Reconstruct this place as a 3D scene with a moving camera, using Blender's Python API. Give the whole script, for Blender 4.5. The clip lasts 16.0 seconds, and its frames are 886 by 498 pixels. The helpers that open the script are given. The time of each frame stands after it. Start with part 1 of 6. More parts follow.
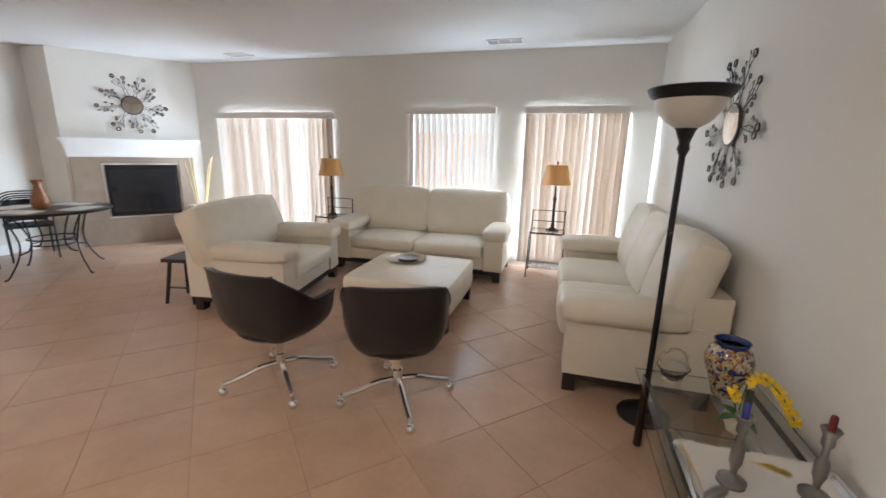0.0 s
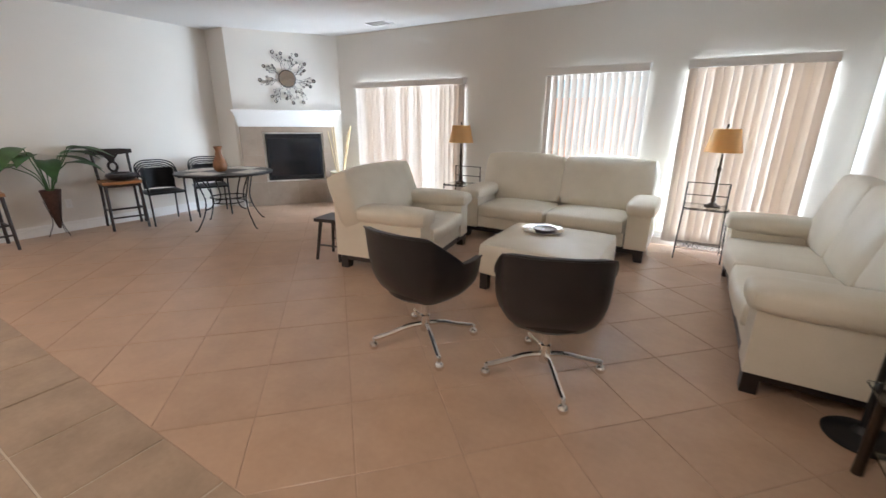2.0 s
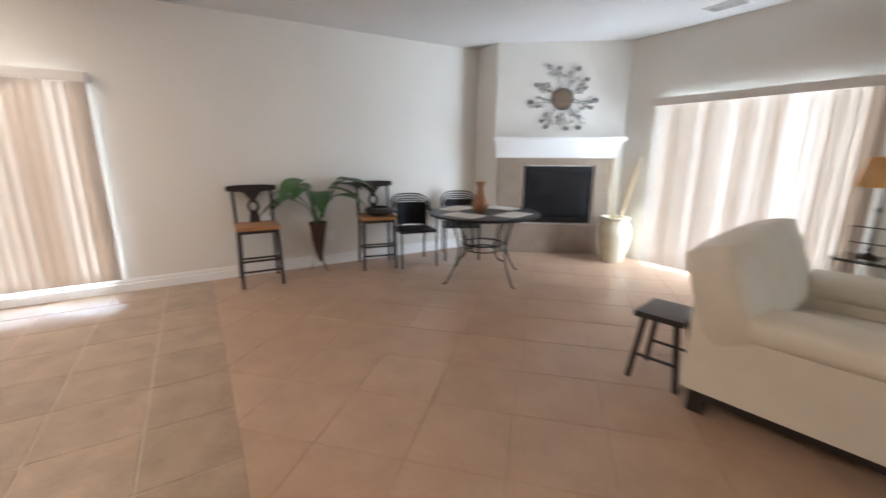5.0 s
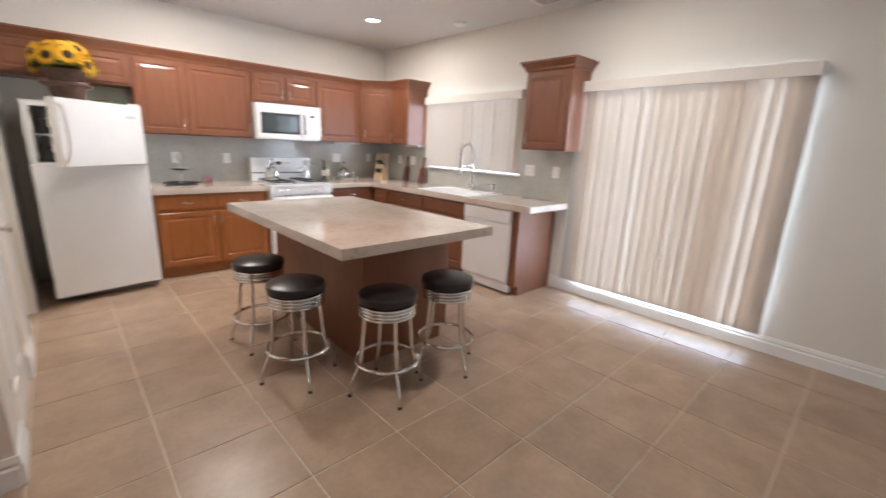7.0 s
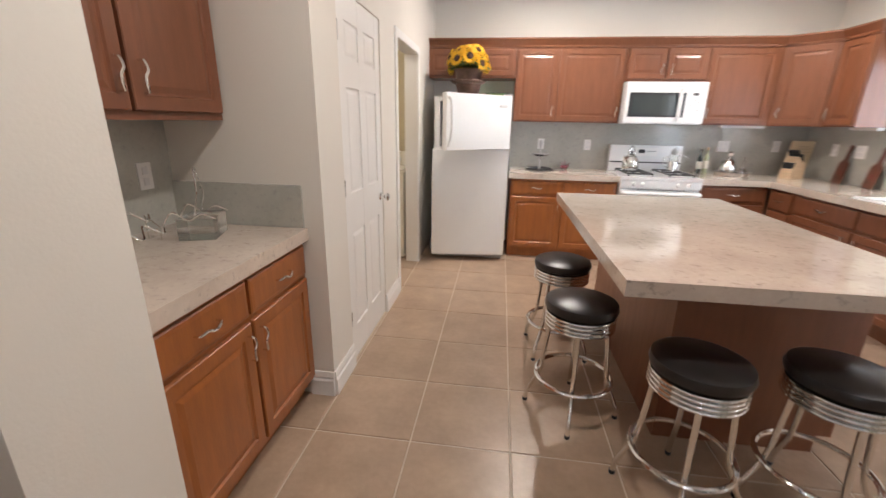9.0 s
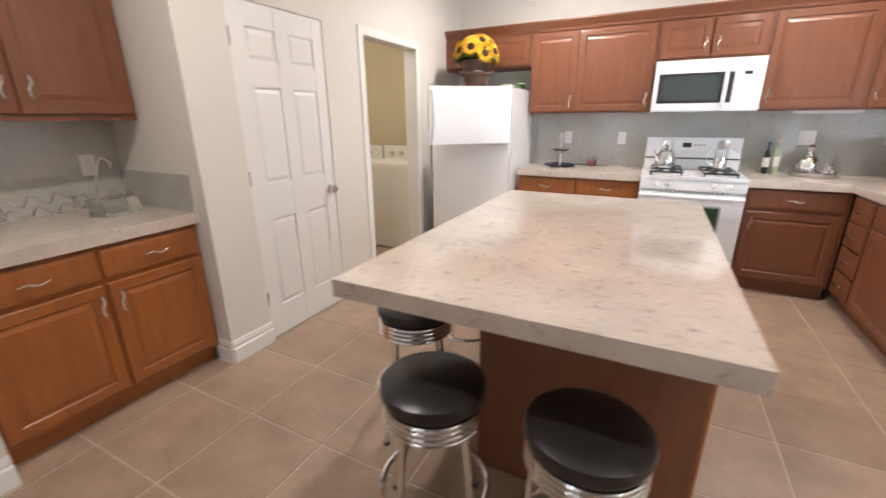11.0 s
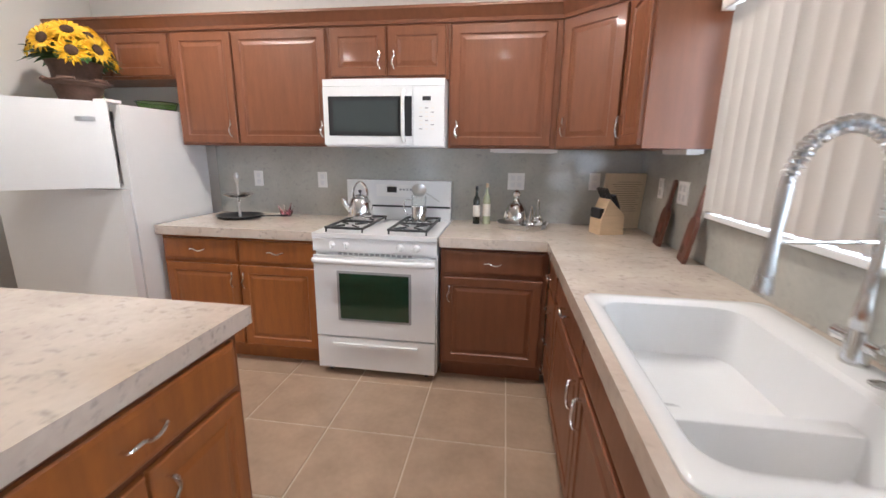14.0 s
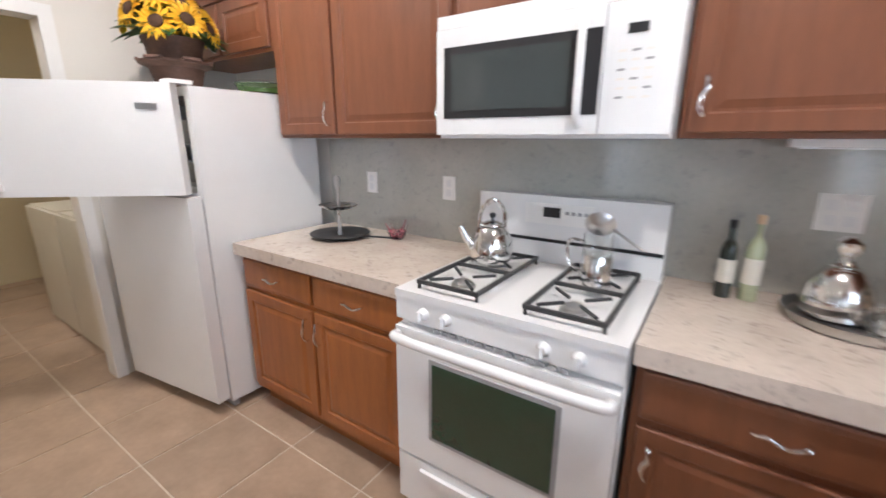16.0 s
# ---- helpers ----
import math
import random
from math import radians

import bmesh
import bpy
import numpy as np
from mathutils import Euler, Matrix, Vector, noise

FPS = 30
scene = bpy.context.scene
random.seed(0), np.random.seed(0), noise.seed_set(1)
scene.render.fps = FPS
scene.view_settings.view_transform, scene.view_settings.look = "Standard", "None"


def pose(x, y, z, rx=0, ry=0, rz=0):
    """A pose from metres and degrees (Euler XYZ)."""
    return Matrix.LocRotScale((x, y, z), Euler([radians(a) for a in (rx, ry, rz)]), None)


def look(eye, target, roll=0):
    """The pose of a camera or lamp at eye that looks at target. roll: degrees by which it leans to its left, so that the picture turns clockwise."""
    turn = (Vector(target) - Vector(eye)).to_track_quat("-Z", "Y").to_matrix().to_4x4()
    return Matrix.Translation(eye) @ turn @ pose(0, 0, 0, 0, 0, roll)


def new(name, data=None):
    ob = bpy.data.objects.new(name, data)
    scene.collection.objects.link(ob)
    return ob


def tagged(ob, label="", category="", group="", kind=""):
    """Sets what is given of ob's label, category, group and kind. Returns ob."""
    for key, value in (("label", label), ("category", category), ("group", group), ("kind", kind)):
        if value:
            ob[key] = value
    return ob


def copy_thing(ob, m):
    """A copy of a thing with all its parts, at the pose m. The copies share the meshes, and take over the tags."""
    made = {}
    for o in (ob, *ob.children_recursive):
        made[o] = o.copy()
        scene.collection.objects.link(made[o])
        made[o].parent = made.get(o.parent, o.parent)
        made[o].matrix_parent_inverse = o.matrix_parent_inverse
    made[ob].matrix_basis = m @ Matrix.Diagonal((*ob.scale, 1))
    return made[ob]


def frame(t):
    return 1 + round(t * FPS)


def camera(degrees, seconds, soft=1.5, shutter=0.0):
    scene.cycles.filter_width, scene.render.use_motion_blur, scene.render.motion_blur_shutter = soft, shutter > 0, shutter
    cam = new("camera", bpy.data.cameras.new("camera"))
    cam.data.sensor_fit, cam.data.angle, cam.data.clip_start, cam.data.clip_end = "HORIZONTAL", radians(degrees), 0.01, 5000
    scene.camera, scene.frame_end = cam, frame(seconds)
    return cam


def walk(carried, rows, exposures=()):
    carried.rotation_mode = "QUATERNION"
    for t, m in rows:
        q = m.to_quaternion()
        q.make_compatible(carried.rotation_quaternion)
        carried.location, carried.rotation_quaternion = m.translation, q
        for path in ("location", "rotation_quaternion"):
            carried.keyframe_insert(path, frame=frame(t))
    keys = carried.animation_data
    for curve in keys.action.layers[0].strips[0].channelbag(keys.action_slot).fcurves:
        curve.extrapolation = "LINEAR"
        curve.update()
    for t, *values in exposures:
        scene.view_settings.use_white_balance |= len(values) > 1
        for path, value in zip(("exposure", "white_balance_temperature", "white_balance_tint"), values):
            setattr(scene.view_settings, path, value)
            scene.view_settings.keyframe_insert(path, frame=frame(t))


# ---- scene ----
cam = camera(94.5, 16.0, shutter=0.5)
PATH = [
    (0, (0.548, 0.278, 1.489), (0.024, 2.152, 1.029), 1.3),
    (0.5, (0.523, 0.255, 1.468), (-0.102, 2.079, 0.937), 1.0),
    (1, (0.509, 0.25, 1.446), (-0.256, 1.999, 0.85), 0.6),
    (1.5, (0.411, 0.247, 1.426), (-0.484, 1.925, 0.808), 0.6),
    (2, (0.245, 0.285, 1.413), (-0.732, 1.926, 0.82), 0.5),
    (2.5, (0.095, 0.33, 1.403), (-0.928, 1.957, 0.849), 0.3),
    (3, (-0.136, 0.456, 1.441), (-1.192, 2.078, 0.935), 0.2),
    (3.2, (-0.28, 0.502, 1.445), (-1.348, 2.118, 0.944), 0.2),
    (5.5, (-2.03, 0.948, 1.394), (-3.928, 1.395, 0.949), 1.1),
    (6, (-2.451, 0.862, 1.43), (-4.368, 0.519, 0.975), 1.7),
    (6.5, (-2.676, 0.725, 1.411), (-4.366, -0.241, 0.95), 2.1),
    (7, (-2.834, 0.628, 1.427), (-4.166, -0.782, 0.942), 2.4),
    (7.5, (-2.933, 0.615, 1.461), (-3.929, -1.038, 0.936), 2.6),
    (8, (-3.025, 0.568, 1.429), (-3.632, -1.259, 0.888), 2.5),
    (8.5, (-3.134, 0.383, 1.41), (-3.281, -1.526, 0.832), 1.7),
    (10.8, (-4.549, -0.131, 1.427), (-3.677, -1.811, 0.782), 0.0),
    (11, (-4.652, -0.203, 1.4), (-3.79, -1.901, 0.788), -0.5),
    (11.5, (-4.996, -0.407, 1.409), (-4.215, -2.151, 0.819), -0.3),
    (12, (-5.276, -0.584, 1.391), (-4.669, -2.409, 0.843), 0.3),
    (12.5, (-5.481, -0.801, 1.395), (-5.08, -2.69, 0.876), 0.5),
    (13, (-5.641, -1.154, 1.415), (-5.359, -3.068, 0.906), 1.2),
    (13.5, (-5.719, -1.479, 1.412), (-5.452, -3.402, 0.936), 0.9),
    (14, (-5.7, -1.809, 1.395), (-5.418, -3.736, 0.941), 0.8),
    (14.5, (-5.615, -2.114, 1.419), (-5.232, -4.026, 0.974), 0.7),
    (15, (-5.609, -2.45, 1.401), (-5.054, -4.322, 0.969), 0.3),
    (15.5, (-5.557, -2.782, 1.411), (-4.776, -4.559, 0.931), 0.5),
    (16, (-5.458, -3.052, 1.42), (-4.381, -4.658, 0.908), 0.3),
]
EXPOSURES = [(0, 0.65, 5650, 10), (3, 0.6, 5700, 10), (5.5, 0.4, 5700, 10), (7, 0.1, 5450, 10), (8.5, 0.12, 5550, 10), (11, 0.22, 5450, 10), (12.5, 0.03, 5250, 10), (13.5, -0.2, 5400, 10), (16, -0.1, 5300, 10)]
walk(cam, [(t, look(eye, target, roll)) for t, eye, target, roll in PATH], EXPOSURES)

# ---- world and large lights ----
world = bpy.data.worlds.new("sky")
scene.world = world
world.use_nodes = True
wn = world.node_tree
sky = wn.nodes.new("ShaderNodeTexSky")
sky.sky_type, sky.sun_disc = "NISHITA", False
sky.sun_elevation, sky.sun_rotation = radians(58), radians(100)
wn.nodes["Background"].inputs[1].default_value = 0.10
wn.links.new(sky.outputs[0], wn.nodes["Background"].inputs[0])
sun_data = bpy.data.lights.new("sun", "SUN")
sun_data.energy, sun_data.angle, sun_data.color = 4.0, radians(0.5), (1, 0.95, 0.88)
sun = new("sun", sun_data)
sun.matrix_basis = look((0, 0, 0), (-math.sin(radians(100)), math.cos(radians(100)), -1.6))


def area_light(name, eye, target, sx, sy, watts, color):
    d = bpy.data.lights.new(name, "AREA")
    d.shape, d.size, d.size_y, d.energy, d.color = "RECTANGLE", sx, sy, watts, color
    ob = new(name, d)
    ob.matrix_basis = look(eye, target)
    return ob


XW_, YN_ = -6.62, 5.82
DAY = (0.86, 0.95, 1.0)
area_light("skylight_slider_west", (XW_ - 0.01, -0.64, 1.06), (0, -0.64, 1.06), 1.52, 1.82, 195, DAY).data.spread = radians(145)
area_light("skylight_sink_window", (XW_ - 0.01, -2.95, 1.57), (0, -2.95, 1.57), 1.48, 0.82, 56, DAY).data.spread = radians(125)
area_light("skylight_slider_north", (-3.71, YN_ + 0.01, 1.0), (-3.71, 0, 1.0), 1.86, 1.88, 240, DAY)
area_light("skylight_window_middle", (-0.93, YN_ + 0.01, 1.42), (-0.93, 0, 1.42), 1.1, 1.09, 44, DAY)
area_light("skylight_window_east", (0.675, YN_ + 0.01, 1.02), (0.675, 0, 1.02), 1.13, 1.89, 165, DAY)


# ---- materials ----
def mat(name, color, rough=0.5, metal=0.0, scale=6.0, var=0.12, fine=60.0, bump=0.05, coat=0.0, spec=0.5, by_object=0.0, tint=None, stretch=(1, 1, 1)):
    m = bpy.data.materials.new(name)
    m.use_nodes = True
    nt = m.node_tree
    b = nt.nodes["Principled BSDF"]
    b.inputs["Metallic"].default_value = metal
    b.inputs["Coat Weight"].default_value = coat
    b.inputs["Coat Roughness"].default_value = 0.08
    b.inputs["Specular IOR Level"].default_value = spec
    tc = nt.nodes.new("ShaderNodeTexCoord")
    mp = nt.nodes.new("ShaderNodeMapping")
    mp.inputs["Scale"].default_value = stretch
    geo = nt.nodes.new("ShaderNodeNewGeometry")
    nt.links.new(geo.outputs["Position"] if stretch == (1, 1, 1) else tc.outputs["Object"], mp.inputs[0])
    n1 = nt.nodes.new("ShaderNodeTexNoise")
    n1.inputs["Scale"].default_value, n1.inputs["Detail"].default_value = scale, 5
    n2 = nt.nodes.new("ShaderNodeTexNoise")
    n2.inputs["Scale"].default_value, n2.inputs["Detail"].default_value = fine, 4
    nt.links.new(mp.outputs[0], n1.inputs[0])
    nt.links.new(mp.outputs[0], n2.inputs[0])
    mix = nt.nodes.new("ShaderNodeMix")
    mix.data_type = "RGBA"
    c2 = tint or [c * (1 - 2 * var) for c in color]
    c1 = [min(1, c * (1 + var)) for c in color]
    mix.inputs[6].default_value, mix.inputs[7].default_value = (*c1, 1), (*c2, 1)
    add = nt.nodes.new("ShaderNodeMath")
    add.operation = "MULTIPLY_ADD"
    nt.links.new(n2.outputs[0], add.inputs[0])
    add.inputs[1].default_value = 0.5
    sub = nt.nodes.new("ShaderNodeMath")
    sub.operation = "MULTIPLY_ADD"
    nt.links.new(n1.outputs[0], sub.inputs[0])
    sub.inputs[1].default_value, sub.inputs[2].default_value = 1.3, -0.42
    nt.links.new(sub.outputs[0], add.inputs[2])
    nt.links.new(add.outputs[0], mix.inputs[0])
    out = mix.outputs[2]
    if by_object:
        oi = nt.nodes.new("ShaderNodeObjectInfo")
        hsv = nt.nodes.new("ShaderNodeHueSaturation")
        ma = nt.nodes.new("ShaderNodeMath")
        ma.operation = "MULTIPLY_ADD"
        ma.inputs[1].default_value, ma.inputs[2].default_value = by_object, 1 - by_object / 2
        nt.links.new(oi.outputs["Random"], ma.inputs[0])
        nt.links.new(ma.outputs[0], hsv.inputs["Value"])
        nt.links.new(out, hsv.inputs["Color"])
        out = hsv.outputs[0]
    nt.links.new(out, b.inputs["Base Color"])
    r = nt.nodes.new("ShaderNodeMath")
    r.operation = "MULTIPLY_ADD"
    r.inputs[1].default_value, r.inputs[2].default_value = rough * 0.3, rough * 0.85
    nt.links.new(n1.outputs[0], r.inputs[0])
    nt.links.new(r.outputs[0], b.inputs["Roughness"])
    if bump:
        bp = nt.nodes.new("ShaderNodeBump")
        bp.inputs["Strength"].default_value, bp.inputs["Distance"].default_value = bump, 0.004
        nt.links.new(n2.outputs[0], bp.inputs["Height"])
        nt.links.new(bp.outputs[0], b.inputs["Normal"])
    return m


def glass(name, color=(1, 1, 1), rough=0.0):
    m = bpy.data.materials.new(name)
    m.use_nodes = True
    b = m.node_tree.nodes["Principled BSDF"]
    b.inputs["Base Color"].default_value = (*color, 1)
    b.inputs["Transmission Weight"].default_value, b.inputs["Roughness"].default_value, b.inputs["IOR"].default_value = 1, rough, 1.45
    return m


def glow(name, color, strength):
    m = bpy.data.materials.new(name)
    m.use_nodes = True
    b = m.node_tree.nodes["Principled BSDF"]
    b.inputs["Base Color"].default_value = (*color, 1)
    b.inputs["Emission Color"].default_value, b.inputs["Emission Strength"].default_value = (*color, 1), strength
    return m


def slat_material(name, color, pass_on):
    m = mat(name, color, 0.55, scale=3, var=0.05, fine=200, bump=0.02)
    nt = m.node_tree
    b, out = nt.nodes["Principled BSDF"], nt.nodes["Material Output"]
    tr, mx = nt.nodes.new("ShaderNodeBsdfTranslucent"), nt.nodes.new("ShaderNodeMixShader")
    tr.inputs[0].default_value = (*pass_on, 1)
    mx.inputs[0].default_value = 0.45
    nt.links.new(b.outputs[0], mx.inputs[1])
    nt.links.new(tr.outputs[0], mx.inputs[2])
    nt.links.new(mx.outputs[0], out.inputs[0])
    return m


def granite(name, base, vein, speck):
    m = mat(name, base, 0.12, scale=4, var=0.1, fine=45, bump=0.0, tint=vein, coat=0.3)
    nt = m.node_tree
    b = nt.nodes["Principled BSDF"]
    src = b.inputs["Base Color"].links[0].from_socket
    geo = nt.nodes.new("ShaderNodeNewGeometry")
    mp = nt.nodes.new("ShaderNodeMapping")
    mp.inputs["Scale"].default_value, mp.inputs["Rotation"].default_value = (24, 36, 30), (0, 0, 0.6)
    n = nt.nodes.new("ShaderNodeTexNoise")
    n.inputs["Scale"].default_value, n.inputs["Detail"].default_value, n.inputs["Roughness"].default_value = 1.0, 6, 0.65
    rp = nt.nodes.new("ShaderNodeValToRGB")
    rp.color_ramp.elements[0].position, rp.color_ramp.elements[1].position = 0.56, 0.77
    mx = nt.nodes.new("ShaderNodeMix")
    mx.data_type = "RGBA"
    mx.inputs[7].default_value = (*speck, 1)
    nt.links.new(geo.outputs["Position"], mp.inputs[0])
    nt.links.new(mp.outputs[0], n.inputs[0])
    nt.links.new(n.outputs[0], rp.inputs[0])
    nt.links.new(rp.outputs[0], mx.inputs[0])
    nt.links.new(src, mx.inputs[6])
    nt.links.new(mx.outputs[2], b.inputs["Base Color"])
    return m


WALL = mat("wall_paint", (0.76, 0.728, 0.67), 0.75, scale=1.5, var=0.02, fine=120, bump=0.12)
CEIL = mat("ceiling_paint", (0.70, 0.69, 0.675), 0.85, scale=1.2, var=0.02, fine=90, bump=0.2)
LAUNDRY = mat("laundry_paint", (0.55, 0.47, 0.30), 0.8, scale=1.5, var=0.03, fine=120, bump=0.1)
TRIM = mat("trim_paint", (0.84, 0.83, 0.81), 0.4, scale=2, var=0.02, fine=40, bump=0.02)
K_TILE = mat("kitchen_tile", (0.40, 0.29, 0.205), 0.32, scale=5, var=0.16, fine=34, bump=0.25, by_object=0.13, tint=(0.275, 0.20, 0.14))
K_GROUT = mat("kitchen_grout", (0.60, 0.51, 0.41), 0.8, scale=8, var=0.1)
L_TILE = mat("living_tile", (0.49, 0.33, 0.227), 0.30, scale=4, var=0.1, fine=30, bump=0.12, by_object=0.08, tint=(0.40, 0.265, 0.178))
L_GROUT = mat("living_grout", (0.42, 0.285, 0.20), 0.8, scale=8, var=0.1)
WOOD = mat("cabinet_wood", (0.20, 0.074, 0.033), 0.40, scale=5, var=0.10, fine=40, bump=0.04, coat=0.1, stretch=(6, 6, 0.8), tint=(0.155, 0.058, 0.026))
# lit copy of the cabinet wood: warm light put into a honey colour
WOOD_LIT = mat("cabinet_wood_lit", (0.34, 0.115, 0.024), 0.34, scale=5, var=0.14, fine=40, bump=0.04, coat=0.1, stretch=(6, 6, 0.8), tint=(0.23, 0.08, 0.025))
GRANITE = granite("granite_counter", (0.65, 0.57, 0.49), (0.48, 0.40, 0.335), (0.31, 0.26, 0.225))
SPLASH = granite("granite_splash", (0.49, 0.485, 0.44), (0.385, 0.385, 0.345), (0.34, 0.33, 0.32))
CHROME = mat("chrome", (0.82, 0.81, 0.79), 0.12, 1.0, var=0.03, bump=0)
STEEL = mat("steel", (0.62, 0.61, 0.60), 0.28, 1.0, var=0.06, fine=120, bump=0.02)
ENAMEL = mat("white_enamel", (0.82, 0.82, 0.82), 0.22, var=0.015, bump=0.0, coat=0.3)
CREAM_ENAMEL = mat("cream_enamel", (0.72, 0.68, 0.58), 0.3, var=0.02, bump=0)
BLACK = mat("black_plastic", (0.02, 0.02, 0.022), 0.35, var=0.1, bump=0.02)
IRON = mat("cast_iron", (0.06, 0.06, 0.06), 0.55, 0.3, var=0.15, bump=0.1)
GREY = mat("grey_plastic", (0.35, 0.35, 0.36), 0.45, var=0.06)
# dark glass; the green in its colour stands in for a reflection
OVEN_GLASS_REFLECT = mat("oven_glass_reflection", (0.02, 0.055, 0.032), 0.06, var=0.1, bump=0, coat=0.6)
# cream vinyl; orange light off the garden wall is put into the pass-on colour
BLIND = slat_material("blind_vinyl_warm_lit", (0.80, 0.74, 0.67), (0.029, 0.0175, 0.0103))
VALANCE = mat("valance_vinyl", (0.78, 0.74, 0.69), 0.5, var=0.03)
PANE = glass("window_glass")
STUCCO = mat("stucco_orange", (0.62, 0.30, 0.15), 0.9, scale=3, var=0.12, fine=60, bump=0.5)
CONCRETE = mat("patio_concrete", (0.50, 0.46, 0.41), 0.85, scale=2, var=0.12, fine=50, bump=0.2)


# ---- shape helpers ----
def part(name, bm, material, parent=None, label="", smooth=False):
    me = bpy.data.meshes.new(name)
    bmesh.ops.recalc_face_normals(bm, faces=bm.faces[:])
    if smooth:
        for f in bm.faces:
            f.smooth = True
        for e in bm.edges:
            if len(e.link_faces) == 2 and e.calc_face_angle(0) > 0.7:
                e.smooth = False
    bm.to_mesh(me)
    bm.free()
    me.materials.append(material)
    ob = new(name, me)
    if parent:
        ob.parent = parent
    if label:
        tagged(ob, label)
    return ob


def thing(name, m, label, category, group="", kind=""):
    ob = new(name)
    ob.empty_display_size = 0.1
    ob.matrix_basis = m
    return tagged(ob, label, category, group, kind)


def box(bm, x0, x1, y0, y1, z0, z1, bevel=0.0, seg=2):
    x0, x1, y0, y1, z0, z1 = min(x0, x1), max(x0, x1), min(y0, y1), max(y0, y1), min(z0, z1), max(z0, z1)
    v = [bm.verts.new((x, y, z)) for x in (x0, x1) for y in (y0, y1) for z in (z0, z1)]
    fs = [bm.faces.new([v[i] for i in q]) for q in ((0, 1, 3, 2), (4, 6, 7, 5), (0, 4, 5, 1), (2, 3, 7, 6), (0, 2, 6, 4), (1, 5, 7, 3))]
    if bevel:
        es = list({e for f in fs for e in f.edges})
        bmesh.ops.bevel(bm, geom=es, offset=bevel, segments=seg, affect="EDGES", profile=0.5)
    return bm


def B(*a, **k):
    return box(bmesh.new(), *a, **k)


def ring(bm, c, axis_u, axis_v, r, n):
    return [bm.verts.new(Vector(c) + (axis_u * math.cos(2 * math.pi * i / n) + axis_v * math.sin(2 * math.pi * i / n)) * r) for i in range(n)]


def bridge(bm, a, b, closed=True):
    n = len(a)
    for i in range(n if closed else n - 1):
        j = (i + 1) % n
        bm.faces.new((a[i], a[j], b[j], b[i]))


def tube(bm, pts, r, n=8, closed=False, cap=True):
    """A round bar along pts; r is one radius or one for each point."""
    pts = [Vector(p) for p in pts]
    rs = r if isinstance(r, (list, tuple)) else [r] * len(pts)
    rings, prev = [], None
    for i, p in enumerate(pts):
        a = pts[i - 1] if i or closed else p
        b = pts[(i + 1) % len(pts)] if i < len(pts) - 1 or closed else p
        d = (b - a).normalized()
        if prev is None:
            u = d.orthogonal().normalized()
        else:
            u = (prev - d * prev.dot(d)).normalized()
        prev = u
        rings.append(ring(bm, p, u, d.cross(u), rs[i], n))
    for a, b in zip(rings, rings[1:]):
        bridge(bm, a, b)
    if closed:
        a, b = rings[-1], rings[0]
        k = min(range(n), key=lambda s: (a[0].co - b[s].co).length)
        bridge(bm, a, b[k:] + b[:k])
    elif cap:
        bm.faces.new(rings[0])
        bm.faces.new(rings[-1])
    return bm


def T(pts, r, n=8, closed=False):
    return tube(bmesh.new(), pts, r, n, closed)


def circle(cx, cy, z, r, n=28, ry=None):
    return [(cx + r * math.cos(2 * math.pi * i / n), cy + (ry or r) * math.sin(2 * math.pi * i / n), z) for i in range(n)]


def lathe(bm, prof, n=28, c=(0, 0, 0)):
    """Turns (radius, height) pairs about a standing axis through c."""
    X, Y = Vector((1, 0, 0)), Vector((0, 1, 0))
    rings = [ring(bm, (c[0], c[1], c[2] + z), X, Y, max(r, 0.0004), n) for r, z in prof]
    for a, b in zip(rings, rings[1:]):
        bridge(bm, a, b)
    if abs(prof[0][0] - prof[-1][0]) < 0.012 and abs(prof[0][1] - prof[-1][1]) < 0.012:
        bridge(bm, rings[-1], rings[0])
    else:
        bm.faces.new(rings[0])
        bm.faces.new(rings[-1])
    return bm


def L(prof, n=28, c=(0, 0, 0)):
    return lathe(bmesh.new(), prof, n, c)


def curve(pts, n=8):
    """A smooth line through the points."""
    p = [Vector(q) for q in pts]
    p = [2 * p[0] - p[1]] + p + [2 * p[-1] - p[-2]]
    out = []
    for i in range(1, len(p) - 2):
        for k in range(n):
            t = k / n
            out.append(0.5 * (2 * p[i] + (p[i + 1] - p[i - 1]) * t + (2 * p[i - 1] - 5 * p[i] + 4 * p[i + 1] - p[i + 2]) * t * t + (3 * p[i] - p[i - 1] - 3 * p[i + 1] + p[i + 2]) * t ** 3))
    return out + [p[-2]]


def prism(bm, outline, y0, y1):
    """An outline of (x, z) pairs drawn out from y0 to y1."""
    a = [bm.verts.new((x, y0, z)) for x, z in outline]
    b = [bm.verts.new((x, y1, z)) for x, z in outline]
    bridge(bm, a, b)
    bm.faces.new(a)
    bm.faces.new(b)
    return bm


def slab(bm, outline, z0, z1):
    a = [bm.verts.new((x, y, z0)) for x, y in outline]
    b = [bm.verts.new((x, y, z1)) for x, y in outline]
    bridge(bm, a, b)
    bm.faces.new(a)
    bm.faces.new(b)
    return bm


def soften(bm, r, seg=3, sharper=0.5):
    es = [e for e in bm.edges if len(e.link_faces) == 2 and e.calc_face_angle(0) > sharper]
    bmesh.ops.bevel(bm, geom=es, offset=r, segments=seg, affect="EDGES", profile=0.5)
    return bm


